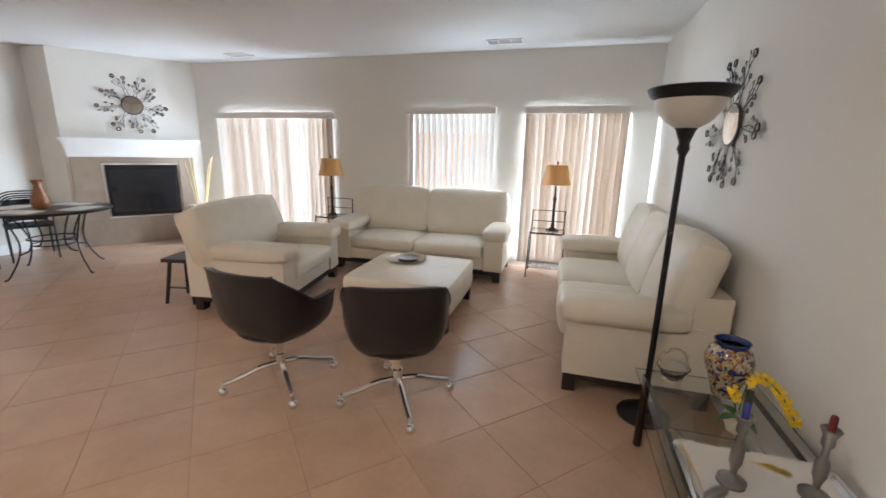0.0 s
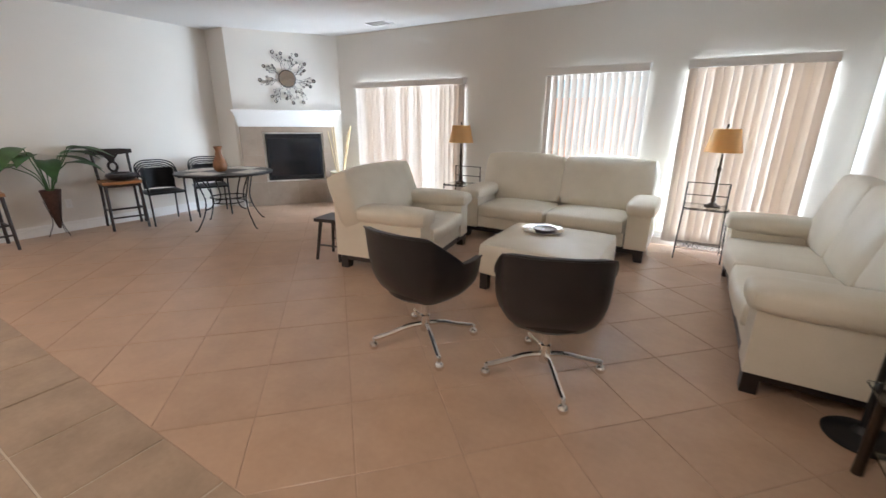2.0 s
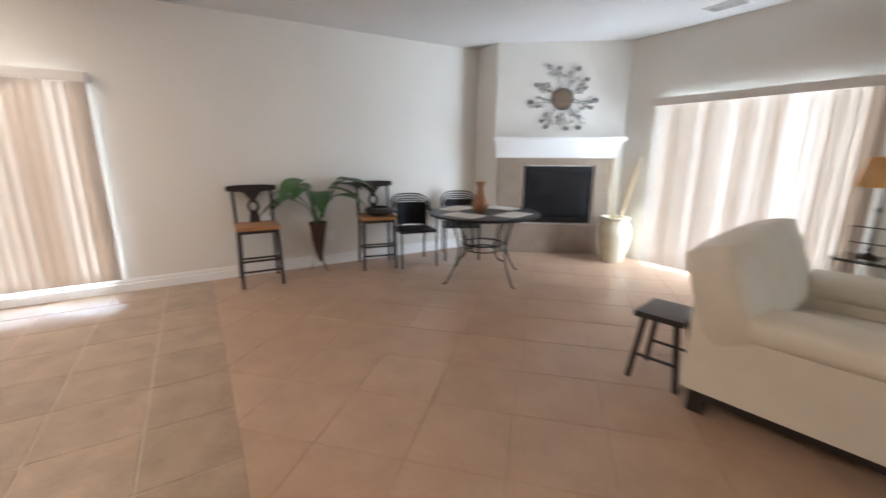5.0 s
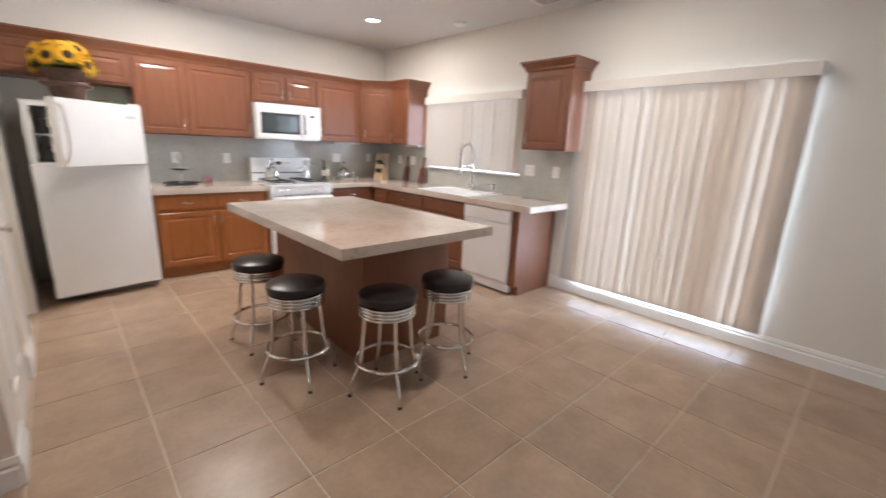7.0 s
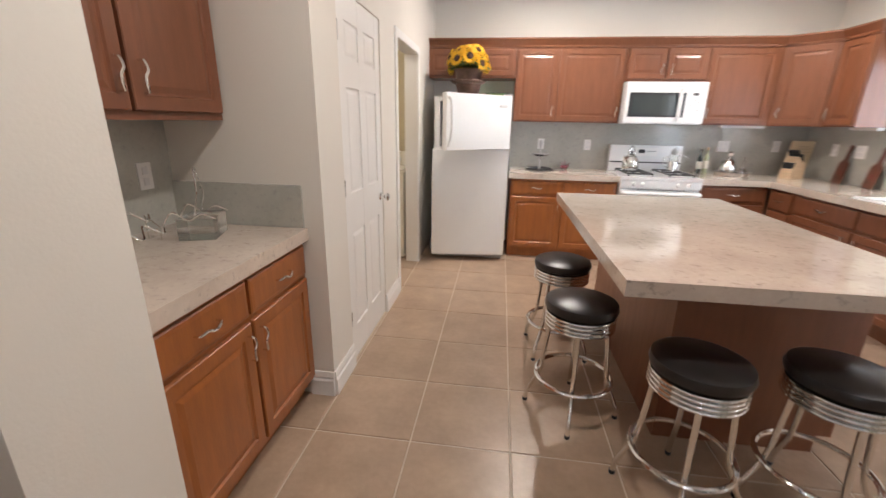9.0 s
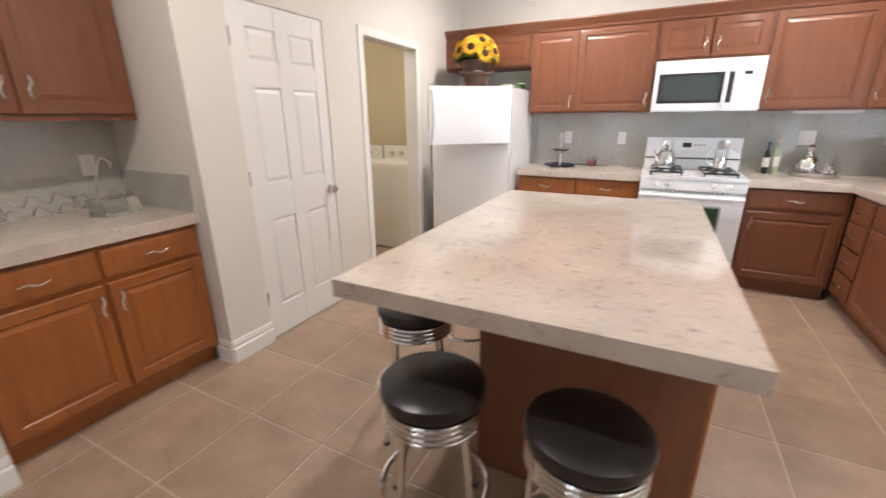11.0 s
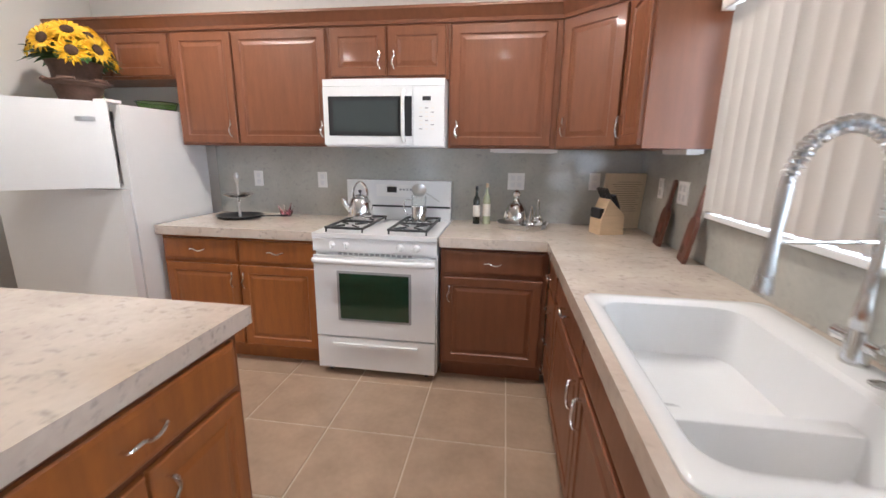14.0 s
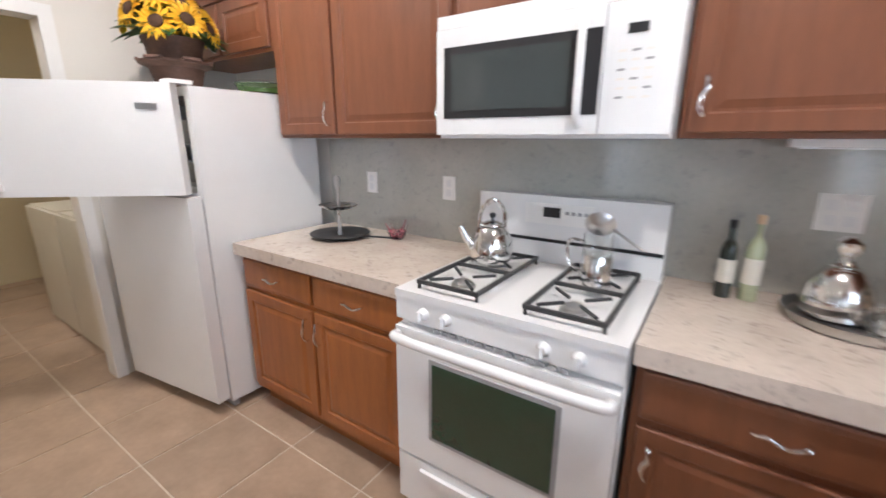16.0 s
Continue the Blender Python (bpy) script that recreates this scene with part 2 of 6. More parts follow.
def panel(w, h, steps, back=-0.018):
    """An upright panel (x across, z up, front towards -y) whose front goes through (inset, depth) steps."""
    bm = bmesh.new()
    loops = []
    for ins, d in [(0, -back)] + list(steps):
        loops.append([bm.verts.new((x, d, z)) for x, z in ((ins, ins), (w - ins, ins), (w - ins, h - ins), (ins, h - ins))])
    for a, b in zip(loops, loops[1:]):
        bridge(bm, a, b)
    bm.faces.new(loops[0])
    bm.faces.new(loops[-1])
    return bm


RAISED = [(0, 0.004), (0.004, 0), (0.05, 0), (0.056, 0.007), (0.064, 0.007), (0.085, 0.001)]
PLAIN = [(0, 0.006), (0.006, 0.002), (0.02, 0)]


def moved(bm, m):
    bmesh.ops.transform(bm, matrix=m, verts=bm.verts[:])
    return bm


# ---- structure ----
XW, XE, YS, YN, ZC, XD = -6.62, 1.59, -4.79, 5.82, 2.75, -2.557
YL = 0.96


def wall(name, along, at, out, a0, a1, holes, label, material=WALL, top=ZC):
    """A wall along x or y with its room face at 'at' and its outer face at at + out; holes are (from, to, bottom, top)."""
    bm = bmesh.new()
    spans, a = [], a0
    for h in sorted(holes):
        spans += [(a, h[0], 0, top), (h[0], h[1], 0, h[2]), (h[0], h[1], h[3], top)]
        a = h[1]
    spans.append((a, a1, 0, top))
    for s0, s1, z0, z1 in spans:
        if s1 - s0 > 1e-4 and z1 - z0 > 1e-4:
            box(bm, s0, s1, at, at + out, z0, z1) if along == "x" else box(bm, at, at + out, s0, s1, z0, z1)
    return tagged(part(name, bm, material), label, "wall", kind="structure")


W_SLIDER, W_SINK = (-1.42, 0.13, 0.13, 2.0), (-3.72, -2.2, 1.14, 2.0)
N_SLIDER, N_MID, N_EAST = (-4.66, -2.76, 0.04, 1.97), (-1.5, -0.36, 0.86, 1.99), (0.09, 1.26, 0.06, 1.99)
wall("wall_west", "y", XW, -0.16, YS - 0.16, YN + 0.16, [W_SLIDER, W_SINK], "off-white painted wall with a wide and a small window")
wall("wall_north", "x", YN, 0.16, XW, XE, [N_SLIDER, N_MID, N_EAST], "off-white painted wall with three tall windows")
wall("wall_east", "y", XE, 0.16, YS - 0.16, YN + 0.16, [], "plain off-white painted wall")
wall("wall_south", "x", YS, -0.16, XW, XE, [], "off-white painted kitchen wall behind the cabinets")
wall("wall_pantry", "y", XD, 0.12, YS, -1.55, [(-2.57, -1.84, 0, 2.02), (-3.79, -3.0, 0, 2.0)], "off-white wall with a closed pantry door and laundry opening")
wall("wall_nook_back", "y", -1.80, 0.12, -1.67, -0.58, [], "off-white wall at the back of the cabinet nook")
wall("wall_nook_side", "x", -1.55, -0.12, XD + 0.12, -0.7, [], "off-white wall between nook and pantry")
wall("wall_partition", "x", -0.58, 0.33, -2.52, XE, [], "off-white partition wall with rounded end")
wall("wall_laundry_end", "y", 0.35, 0.12, YS, -1.55, [], "tan painted laundry wall", LAUNDRY)
wall("wall_laundry_lining", "x", YS + 0.003, 0.01, XD + 0.125, 0.35, [], "tan painted laundry wall", LAUNDRY)
wall("wall_laundry_side", "x", -2.78, 0.1, XD + 0.12, 0.35, [], "tan painted laundry wall", LAUNDRY)
bm = slab(bmesh.new(), [(XW, 4.47), (-6.16, 4.47), (-5.14, YN), (XW, YN)], 0, ZC)
tagged(part("wall_chimney", bm, WALL), "off-white painted chimney breast set across the corner", "wall", kind="structure")
tagged(part("ceiling", B(XW - 0.16, XE + 0.16, YS - 0.16, YN + 0.16, ZC, ZC + 0.15), CEIL), "flat white painted ceiling", "ceiling", kind="structure")
floor_kitchen = tagged(part("floor_kitchen", B(XW - 0.1, XE + 0.1, YS - 0.1, YL, -0.12, -0.004), K_GROUT), "square brown kitchen floor tiles with pale grout", "floor", kind="structure")
floor_living = tagged(part("floor_living", B(XW - 0.1, XE + 0.1, YL, YN + 0.1, -0.12, -0.003), L_GROUT), "large beige floor tiles laid diagonally", "floor", kind="structure")
tagged(part("ground", B(-60, 60, -60, 60, -0.4, -0.13), CONCRETE), "pale concrete patio and ground outside", "ground", kind="structure")
tagged(part("garden_wall_west", B(-9.6, -9.4, -7, 9, -0.13, 1.9), STUCCO), "orange stucco garden wall outside the windows", "wall", kind="structure")
tagged(part("garden_wall_north", B(-9.4, 5, 9.2, 9.4, -0.13, 1.9), STUCCO), "orange stucco garden wall outside the windows", "wall", kind="structure")


def baseboard(p, q, h=0.13, t=0.016):
    p, q = Vector((*p, 0)), Vector((*q, 0))
    d = (q - p).normalized()
    n = Vector((-d.y, d.x, 0))
    prof = [(0, 0), (t, 0), (t, h * 0.62), (t * 0.55, h * 0.7), (t * 0.75, h * 0.8), (t * 0.4, h), (0, h)]
    bm = bmesh.new()
    a = [bm.verts.new(p + n * u + Vector((0, 0, z))) for u, z in prof]
    b = [bm.verts.new(q + n * u + Vector((0, 0, z))) for u, z in prof]
    bridge(bm, a, b)
    bm.faces.new(a)
    bm.faces.new(b)
    return tagged(part("baseboard", bm, TRIM), "white moulded baseboard along the wall", "baseboard", kind="structure")


baseboard((XW, 4.47), (XW, -1.69))
baseboard((XE, YN), (-0.0, YN))
baseboard((-0.0, YN), (-2.68, YN))
baseboard((XE, -0.25), (XE, YN))
baseboard((XD, -1.84), (XD, -1.55), 0.14)
baseboard((XD, -1.55), (-2.43, -1.55), 0.14)
baseboard((XD, -2.94), (XD, -2.57), 0.14)
baseboard((-2.52, -0.58), (-2.52, -0.25), 0.14)
baseboard((-2.52, -0.25), (XE, -0.25), 0.14)
baseboard((-6.16, 4.47), (XW, 4.47))


def window(name, along, at, sign, hole, mullion, label):
    """A glazed window set in the outer half of the wall; sign is the way out."""
    a0, a1, z0, z1 = hole
    root = thing(name, Matrix(), label, "window", kind="structure")

    def bar(nm, s0, s1, u0, u1, z_0, z_1, m, par):
        b = B(s0, s1, at + sign * u0, at + sign * u1, z_0, z_1) if along == "x" else B(at + sign * u0, at + sign * u1, s0, s1, z_0, z_1)
        return part(nm, b, m, par)
    f = 0.045
    fr = bar("window_frame", a0 + 0.001, a0 + f, 0.09, 0.14, z0 + 0.001, z1 - 0.001, TRIM, root)
    bar("window_frame", a1 - f, a1 - 0.001, 0.09, 0.14, z0 + 0.001, z1 - 0.001, TRIM, root)
    bar("window_frame", a0 + f, a1 - f, 0.09, 0.14, z1 - f, z1 - 0.001, TRIM, root)
    bar("window_frame", a0 + f, a1 - f, 0.09, 0.14, z0 + 0.001, z0 + f, TRIM, root)
    mid = [a0 + f, a1 - f] if not mullion else [a0 + f, (a0 + a1) / 2 - 0.025, (a0 + a1) / 2 + 0.025, a1 - f]
    if mullion:
        bar("mullion", mid[1], mid[2], 0.09, 0.14, z0 + f, z1 - f, TRIM, root)
    for i in range(0, len(mid), 2):
        p = bar("pane", mid[i], mid[i + 1], 0.112, 0.118, z0 + f, z1 - f, PANE, root)
        p.visible_shadow = False
    bar("window_sill", a0 + 0.001, a1 - 0.001, 0.004, 0.088, z0 + 0.0005, z0 + 0.018, TRIM, root)
    return root


window("window_1", "y", XW, -1, W_SLIDER, True, "wide low white-framed window behind vertical blinds")
window("window_2", "y", XW, -1, W_SINK, True, "white-framed window above the kitchen sink")
window("window_3", "x", YN, 1, N_SLIDER, True, "white-framed sliding glass door behind vertical blinds")
window("window_4", "x", YN, 1, N_MID, False, "white-framed window behind open vertical blinds")
window("window_5", "x", YN, 1, N_EAST, False, "tall white-framed window behind vertical blinds")

SLATS = {}


def blind(m, width, z_bottom, z_top, angle, label, jitter=5.0):
    """Vertical blind: x along the wall, room towards -y, at the wall face y = 0."""
    root = thing("vertical_blind", m, label, "blind", group="vertical blinds")
    vb = box(bmesh.new(), 0, width, -0.115, -0.103, z_top - 0.088, z_top, 0.003)
    box(vb, 0, 0.012, -0.103, -0.004, z_top - 0.088, z_top)
    box(vb, width - 0.012, width, -0.103, -0.004, z_top - 0.088, z_top)
    part("valance", vb, VALANCE, root, "cream vinyl valance")
    part("head_rail", B(0.03, width - 0.03, -0.072, -0.035, z_top - 0.06, z_top - 0.02), VALANCE, root)
    key = round(z_top - z_bottom, 3)
    if key not in SLATS:
        bm = bmesh.new()
        rows = []
        for z in (z_bottom, z_top - 0.07):
            rows.append([bm.verts.new((u, 0.006 * (1 - (u / 0.0445) ** 2), z)) for u in np.linspace(-0.0445, 0.0445, 6)])
        bridge(bm, rows[0], rows[1], closed=False)
        ob = part("slat", bm, BLIND, root, smooth=True)
        SLATS[key] = ob.data
        bpy.data.objects.remove(ob)
    n = int((width - 0.1) / 0.078)
    for i in range(n + 1):
        s = new("slat", SLATS[key])
        s.parent = root
        s.matrix_basis = pose(0.05 + i * (width - 0.1) / n, -0.055, 0, 0, 0, angle + random.uniform(-jitter, jitter))
    return root


def facing(x, y, deg):
    return pose(x, y, 0, 0, 0, deg)


# local -y looks into the room: north wall turns by 0, west wall by 90
blind(facing(-4.71, YN, 0), 2.03, 0.03, 2.01, 17, "cream vertical blind half open over the sliding door", 13)
blind(facing(-1.525, YN, 0), 1.21, 0.84, 2.065, -30, "cream vertical blind turned open, bright light between slats", 2.5)
blind(facing(0.055, YN, 0), 1.225, 0.06, 2.07, 9, "cream vertical blind nearly closed over the tall window", 9)
blind(facing(XW, -1.52, 90), 1.72, 0.14, 2.06, 10, "closed cream vertical blind over the wide window", 15)
blind(facing(XW, -3.72, 90), 1.57, 1.17, 2.04, 15, "cream vertical blind over the kitchen sink", 12)


# ---- kitchen ----
PULL = None


def pull_mesh():
    pts = curve([(-0.052, 0, 0), (-0.05, -0.022, 0.002), (-0.022, -0.028, 0.007), (0.0, -0.026, -0.004), (0.024, -0.026, -0.006), (0.05, -0.02, 0.004), (0.052, 0, 0.006)], 4)
    n = len(pts)
    return T(pts, [0.0036 + 0.0022 * math.sin(math.pi * i / (n - 1)) for i in range(n)], 8)


def pull(parent, x, z, upright=False, y=0.0):
    global PULL
    if PULL is None:
        ob = part("handle", pull_mesh(), CHROME, parent, "wavy chrome pull", True)
        PULL = ob.data
    else:
        ob = tagged(new("handle", PULL), "wavy chrome pull")
        ob.parent = parent
    ob.matrix_basis = pose(x, y, z, 0, 90 if upright else 0, 0)
    return ob


def front(root, name, x0, x1, z0, z1, steps, material, handle):
    p = part(name, moved(panel(x1 - x0, z1 - z0, steps), pose(x0, -0.019, z0)), material, root)
    if handle:
        hx, hz, up = handle
        pull(p, hx, hz, up, -0.019)
    return p


def cabinet(m, w, h, d, label, cells, material=WOOD, toe=0.1, z0=0.0, group="kitchen cabinets", name="base_cabinet", open_top=False):
    """x across, front at y = 0 towards -y, body behind. cells: (kind, x0, x1, z0, z1, handle)."""
    root = thing(name, m, label, "cabinet", group)
    part("body", B(0, w, 0, d, z0 + toe, z0 + (h if not open_top else 0.69)), material, root)
    if open_top:
        part("front_rail", B(0, w, 0, 0.02, z0 + 0.69, z0 + h), material, root)
    if toe:
        part("toe_kick", B(0.0, w, 0.06, d, z0, z0 + toe), material, root)
    for kind, a, b, c, e, hd in cells:
        front(root, kind, a, b, c, e, RAISED if kind == "door" and min(b - a, e - c) > 0.2 else PLAIN, material, hd)
    return root


def two_over_two(w, top=0.855):
    g, mid = 0.018, w / 2
    return [("drawer", g, mid - g / 2, 0.70, 0.84, (mid / 2, 0.77, False)), ("drawer", mid + g / 2, w - g, 0.70, 0.84, (mid * 1.5, 0.77, False)),
            ("door", g, mid - g / 2, 0.13, 0.675, (mid - 0.04, 0.58, True)), ("door", mid + g / 2, w - g, 0.13, 0.675, (mid + 0.04, 0.58, True))]


# local -y is the front; south run faces +y (turn 180), west run faces +x (turn 90)
def south(x, y=-4.155):
    return facing(x, y, 180)


def west(y, x=-5.995):
    return facing(x, y, 90)


DB = 0.62
cabinet(south(-3.487), 1.078, 0.86, DB, "brown base cabinet, warm light in its colour, two drawers over doors", two_over_two(1.078), WOOD_LIT)
cabinet(south(-5.345), 0.63, 0.86, DB, "red-brown base cabinet with drawer over one door",
        [("drawer", 0.02, 0.6, 0.70, 0.84, (0.31, 0.77, False)), ("door", 0.02, 0.6, 0.13, 0.675, (0.055, 0.58, True))])
cabinet(west(-4.15), 0.36, 0.86, 0.61, "red-brown stack of four narrow drawers",
        [("drawer", 0.03, 0.34, 0.12 + i * 0.182, 0.29 + i * 0.182, (0.19, 0.21 + i * 0.182, False)) for i in range(4)])
cabinet(west(-3.785), 1.395, 0.86, 0.61, "red-brown sink base cabinet with two false drawers",
        [("drawer", 0.02, 0.69, 0.70, 0.84, (0.36, 0.77, False)), ("drawer", 0.705, 1.375, 0.70, 0.84, None),
         ("door", 0.02, 0.69, 0.13, 0.675, (0.64, 0.58, True)), ("door", 0.705, 1.375, 0.13, 0.675, (0.755, 0.58, True))], open_top=True)
cabinet(west(-1.755), 0.075, 0.86, 0.61, "red-brown end panel beside the dishwasher", [])

# uppers
UB, UT, UD = 1.43, 2.17, 0.32


def upper(m, w, label, cells, z0=UB, d=UD, ends=()):
    r = cabinet(m, w, UT - z0, d, label, cells, WOOD, 0, z0, "wall cabinets", "wall_cabinet")
    r["category"] = "wall cabinet"
    return r


yu = -4.463
upper(south(-2.535, yu), 0.935, "short red-brown wall cabinet above the refrigerator",
      [("door", 0.02, 0.46, 1.88, 2.14, (0.42, 1.95, True)), ("door", 0.475, 0.915, 1.88, 2.14, (0.515, 1.95, True))], 1.86)
upper(south(-3.472, yu), 1.09, "red-brown wall cabinet with two raised panel doors",
      [("door", 0.015, 0.43, UB + 0.015, 2.14, (0.395, 1.54, True)), ("door", 0.445, 1.075, UB + 0.015, 2.14, (1.04, 1.54, True))])
upper(south(-4.564, yu), 0.77, "short red-brown wall cabinet above the microwave",
      [("door", 0.02, 0.375, 1.86, 2.14, (0.34, 1.95, True)), ("door", 0.39, 0.75, 1.86, 2.14, (0.43, 1.95, True))], 1.84)
upper(south(-5.336, yu), 0.66, "red-brown wall cabinet with one raised panel door",
      [("door", 0.015, 0.625, UB + 0.015, 2.14, (0.05, 1.54, True))])
# corner cabinet
cc = thing("wall_cabinet", Matrix(), "red-brown corner wall cabinet with an angled door", "wall cabinet", "wall cabinets")
bm = slab(bmesh.new(), [(-5.998, YS), (-5.998, yu), (-6.295, -4.165), (XW, -4.165), (XW, YS)], UB, UT)
part("body", bm, WOOD, cc)
diag = Vector((-6.295 + 5.998, -4.165 - yu, 0))
dl = diag.length
dp = part("door", moved(panel(dl - 0.04, UT - UB - 0.045, RAISED), pose(0, 0, 0)), WOOD, cc)
dp.matrix_basis = pose(-5.998, yu, UB + 0.015, 0, 0, math.degrees(math.atan2(diag.y, diag.x))) @ Matrix.Translation((0.02, -0.02, 0))
pull(dp, 0.045, 0.11, True)
upper(west(-4.16, -6.298), 0.355, "narrow red-brown wall cabinet beside the sink window",
      [("door", 0.015, 0.34, UB + 0.015, 2.14, (0.05, 1.54, True))])
upper(west(-1.95, -6.298), 0.49, "red-brown wall cabinet between sink and wide window",
      [("door", 0.02, 0.47, UB + 0.015, 2.14, (0.07, 1.54, True))])


def crown(name, path):
    """Crown moulding along a path; the room lies to the path's left."""
    prof = [(0, -0.015), (0.012, -0.015), (0.016, 0.005), (0.05, 0.05), (0.056, 0.055), (0.056, 0.07), (0, 0.07)]
    pts = [Vector((*p, UT)) for p in path]
    rings = []
    bm = bmesh.new()
    for i, p in enumerate(pts):
        ds = []
        if i:
            ds.append((p - pts[i - 1]).normalized())
        if i < len(pts) - 1:
            ds.append((pts[i + 1] - p).normalized())
        ns = [Vector((-d.y, d.x, 0)) for d in ds]
        n = sum(ns, Vector()) / len(ns)
        n = n / max(n.dot(ns[0]), 0.3) if n.length else ns[0]
        rings.append([bm.verts.new(p + n * u + Vector((0, 0, z))) for u, z in prof])
    for a, b in zip(rings, rings[1:]):
        bridge(bm, a, b)
    bm.faces.new(rings[0])
    bm.faces.new(rings[-1])
    return tagged(part(name, bm, WOOD), "dark red-brown crown moulding on the wall cabinets", "moulding", kind="structure")


crown("trim_crown", [(XW, -3.803), (-6.298, -3.803), (-6.298, -4.166), (-5.999, yu), (-2.535, yu)])
crown("trim_crown", [(XW, -1.458), (-6.298, -1.458), (-6.298, -1.952), (XW, -1.952)])


# counters
def counter(name, boxes, label):
    bm = bmesh.new()
    for b in boxes:
        box(bm, *b)
    return tagged(part(name, bm, GRANITE), label, "countertop")


counter("countertop", [(-4.567, -3.475, YS, -4.115, 0.862, 0.92)], "pale speckled granite counter on the base cabinet")
SX0, SX1, SY0, SY1 = -6.49, -6.02, -3.18, -2.39
bm = bmesh.new()
for b in ((-5.955, -5.338, YS, -4.115), (XW, -5.955, YS, SY0), (XW, SX0, SY0, SY1), (SX1, -5.955, SY0, SY1), (XW, -5.955, SY1, -1.54)):
    box(bm, *b, 0.862, 0.92)
bmesh.ops.remove_doubles(bm, verts=bm.verts[:], dist=1e-4)
tagged(part("countertop", bm, GRANITE), "L-shaped pale speckled granite counter round the sink", "countertop")

# backsplash
def splash(name, boxes):
    bm = bmesh.new()
    for b in boxes:
        box(bm, *b)
    return tagged(part(name, bm, SPLASH), "polished grey granite backsplash", "backsplash", kind="structure")


splash("backsplash_south", [(XW + 0.014, -3.475, YS + 0.001, YS + 0.014, 0.921, 1.429)])
splash("backsplash_west", [(XW + 0.001, XW + 0.014, YS + 0.001, -3.74, 0.921, 1.429), (XW + 0.001, XW + 0.014, -3.74, -2.18, 0.921, 1.135), (XW + 0.001, XW + 0.014, -2.18, -1.5, 0.921, 1.429)])
tagged(part("trim_sill", B(XW + 0.002, XW + 0.05, -3.74, -2.18, 1.136, 1.160, bevel=0.004), TRIM), "white window sill above the sink", "sill", kind="structure")

def strip_light(m, w):
    k = thing("under_cabinet_light", m, "slim white light strip under the wall cabinet, off", "light strip", "under-cabinet lights")
    part("housing", soften(B(0, w, 0, 0.07, -0.022, -0.001), 0.004, 2), TRIM, k)
    part("diffuser", soften(B(0.02, w - 0.02, 0.008, 0.062, -0.027, -0.0225), 0.002, 1), ENAMEL, k)


strip_light(pose(-6.02, -4.60, UB), 0.42)
strip_light(pose(-6.50, -4.13, UB, 0, 0, 90), 0.30)

# island
IX0, IX1, IY0, IY1 = -4.925, -3.80, -2.925, -1.11
isl = thing("kitchen_island", pose(-4.53, -2.2, 0), "brown wooden island with cabinets on one side", "island")
bm = B(-4.90, -4.15, -2.87, -1.50, 0.09, 0.861)
box(bm, -4.84, -4.15, -2.87, -1.50, 0, 0.09)
part("body", moved(bm, pose(4.53, 2.2, 0)), WOOD, isl)
for (a, b) in ((-2.855, -2.15), (-2.13, -1.52)):
    w = b - a
    sub = [("drawer", 0.012, w - 0.012, 0.69, 0.84, (w / 2, 0.765, False)),
           ("door", 0.012, w / 2 - 0.006, 0.12, 0.665, (w / 2 - 0.045, 0.57, True)), ("door", w / 2 + 0.006, w - 0.012, 0.12, 0.665, (w / 2 + 0.045, 0.57, True))]
    for kind, x0, x1, z0, z1, hd in sub:
        # island fronts take the lit wood colour, the body the darker one
        p = part(kind, moved(panel(x1 - x0, z1 - z0, RAISED if kind == "door" else PLAIN), pose(x0, -0.019, z0)), WOOD_LIT, isl)
        # the front turns to face the sink run (west)
        p.matrix_basis = pose(4.53, 2.2, 0) @ facing(-4.90, b, -90)
        pull(p, hd[0], hd[1], hd[2], -0.019)
tagged(part("countertop", soften(B(IX0, IX1, IY0, IY1, 0.862, 0.92), 0.004, 2), GRANITE), "thick pale speckled granite island top", "countertop")

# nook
cabinet(facing(-2.445, -0.585, -90), 0.955, 0.86, 0.63, "brown base cabinet in the wall nook, warm light in its colour", two_over_two(0.955), WOOD_LIT)
tagged(part("countertop", B(-2.475, -1.80, -1.549, -0.581, 0.862, 0.92), GRANITE), "pale granite counter in the wall nook", "countertop")
upper(facing(-2.12, -0.585, -90), 0.955, "honey brown wall cabinet in the wall nook",
      [("door", 0.015, 0.47, UB + 0.0, 2.14, (0.43, 1.54, True)), ("door", 0.485, 0.94, UB + 0.0, 2.14, (0.525, 1.54, True))], 1.40)
splash("backsplash_nook", [(-1.813, -1.801, -1.549, -0.581, 0.921, 1.399), (-2.46, -1.813, -1.549, -1.537, 0.921, 1.12)])


# ---- kitchen appliances and things ----
RED_WOOD = mat("dark_paddle_wood", (0.09, 0.035, 0.025), 0.45, scale=14, var=0.3, fine=50, tint=(0.13, 0.045, 0.02))
VASE_RED = mat("painted_apple", (0.16, 0.03, 0.02), 0.4, var=0.2)
MAPLE = mat("maple_wood", (0.62, 0.45, 0.28), 0.5, scale=4, var=0.08, fine=50, stretch=(2, 2, 12))
LEATHER_BLACK = mat("black_vinyl", (0.018, 0.016, 0.016), 0.3, scale=20, var=0.2, fine=220, bump=0.08)
TERRACOTTA = mat("dark_terracotta", (0.12, 0.065, 0.045), 0.7, scale=9, var=0.35, fine=60, bump=0.3)
LEMON = mat("lemon_petal", (0.85, 0.60, 0.02), 0.6, scale=30, var=0.12)
PETAL = mat("yellow_petal", (0.85, 0.52, 0.015), 0.6, scale=30, var=0.15)
SEED = mat("flower_seed_brown", (0.06, 0.028, 0.012), 0.9, scale=60, var=0.3, fine=300, bump=0.6)
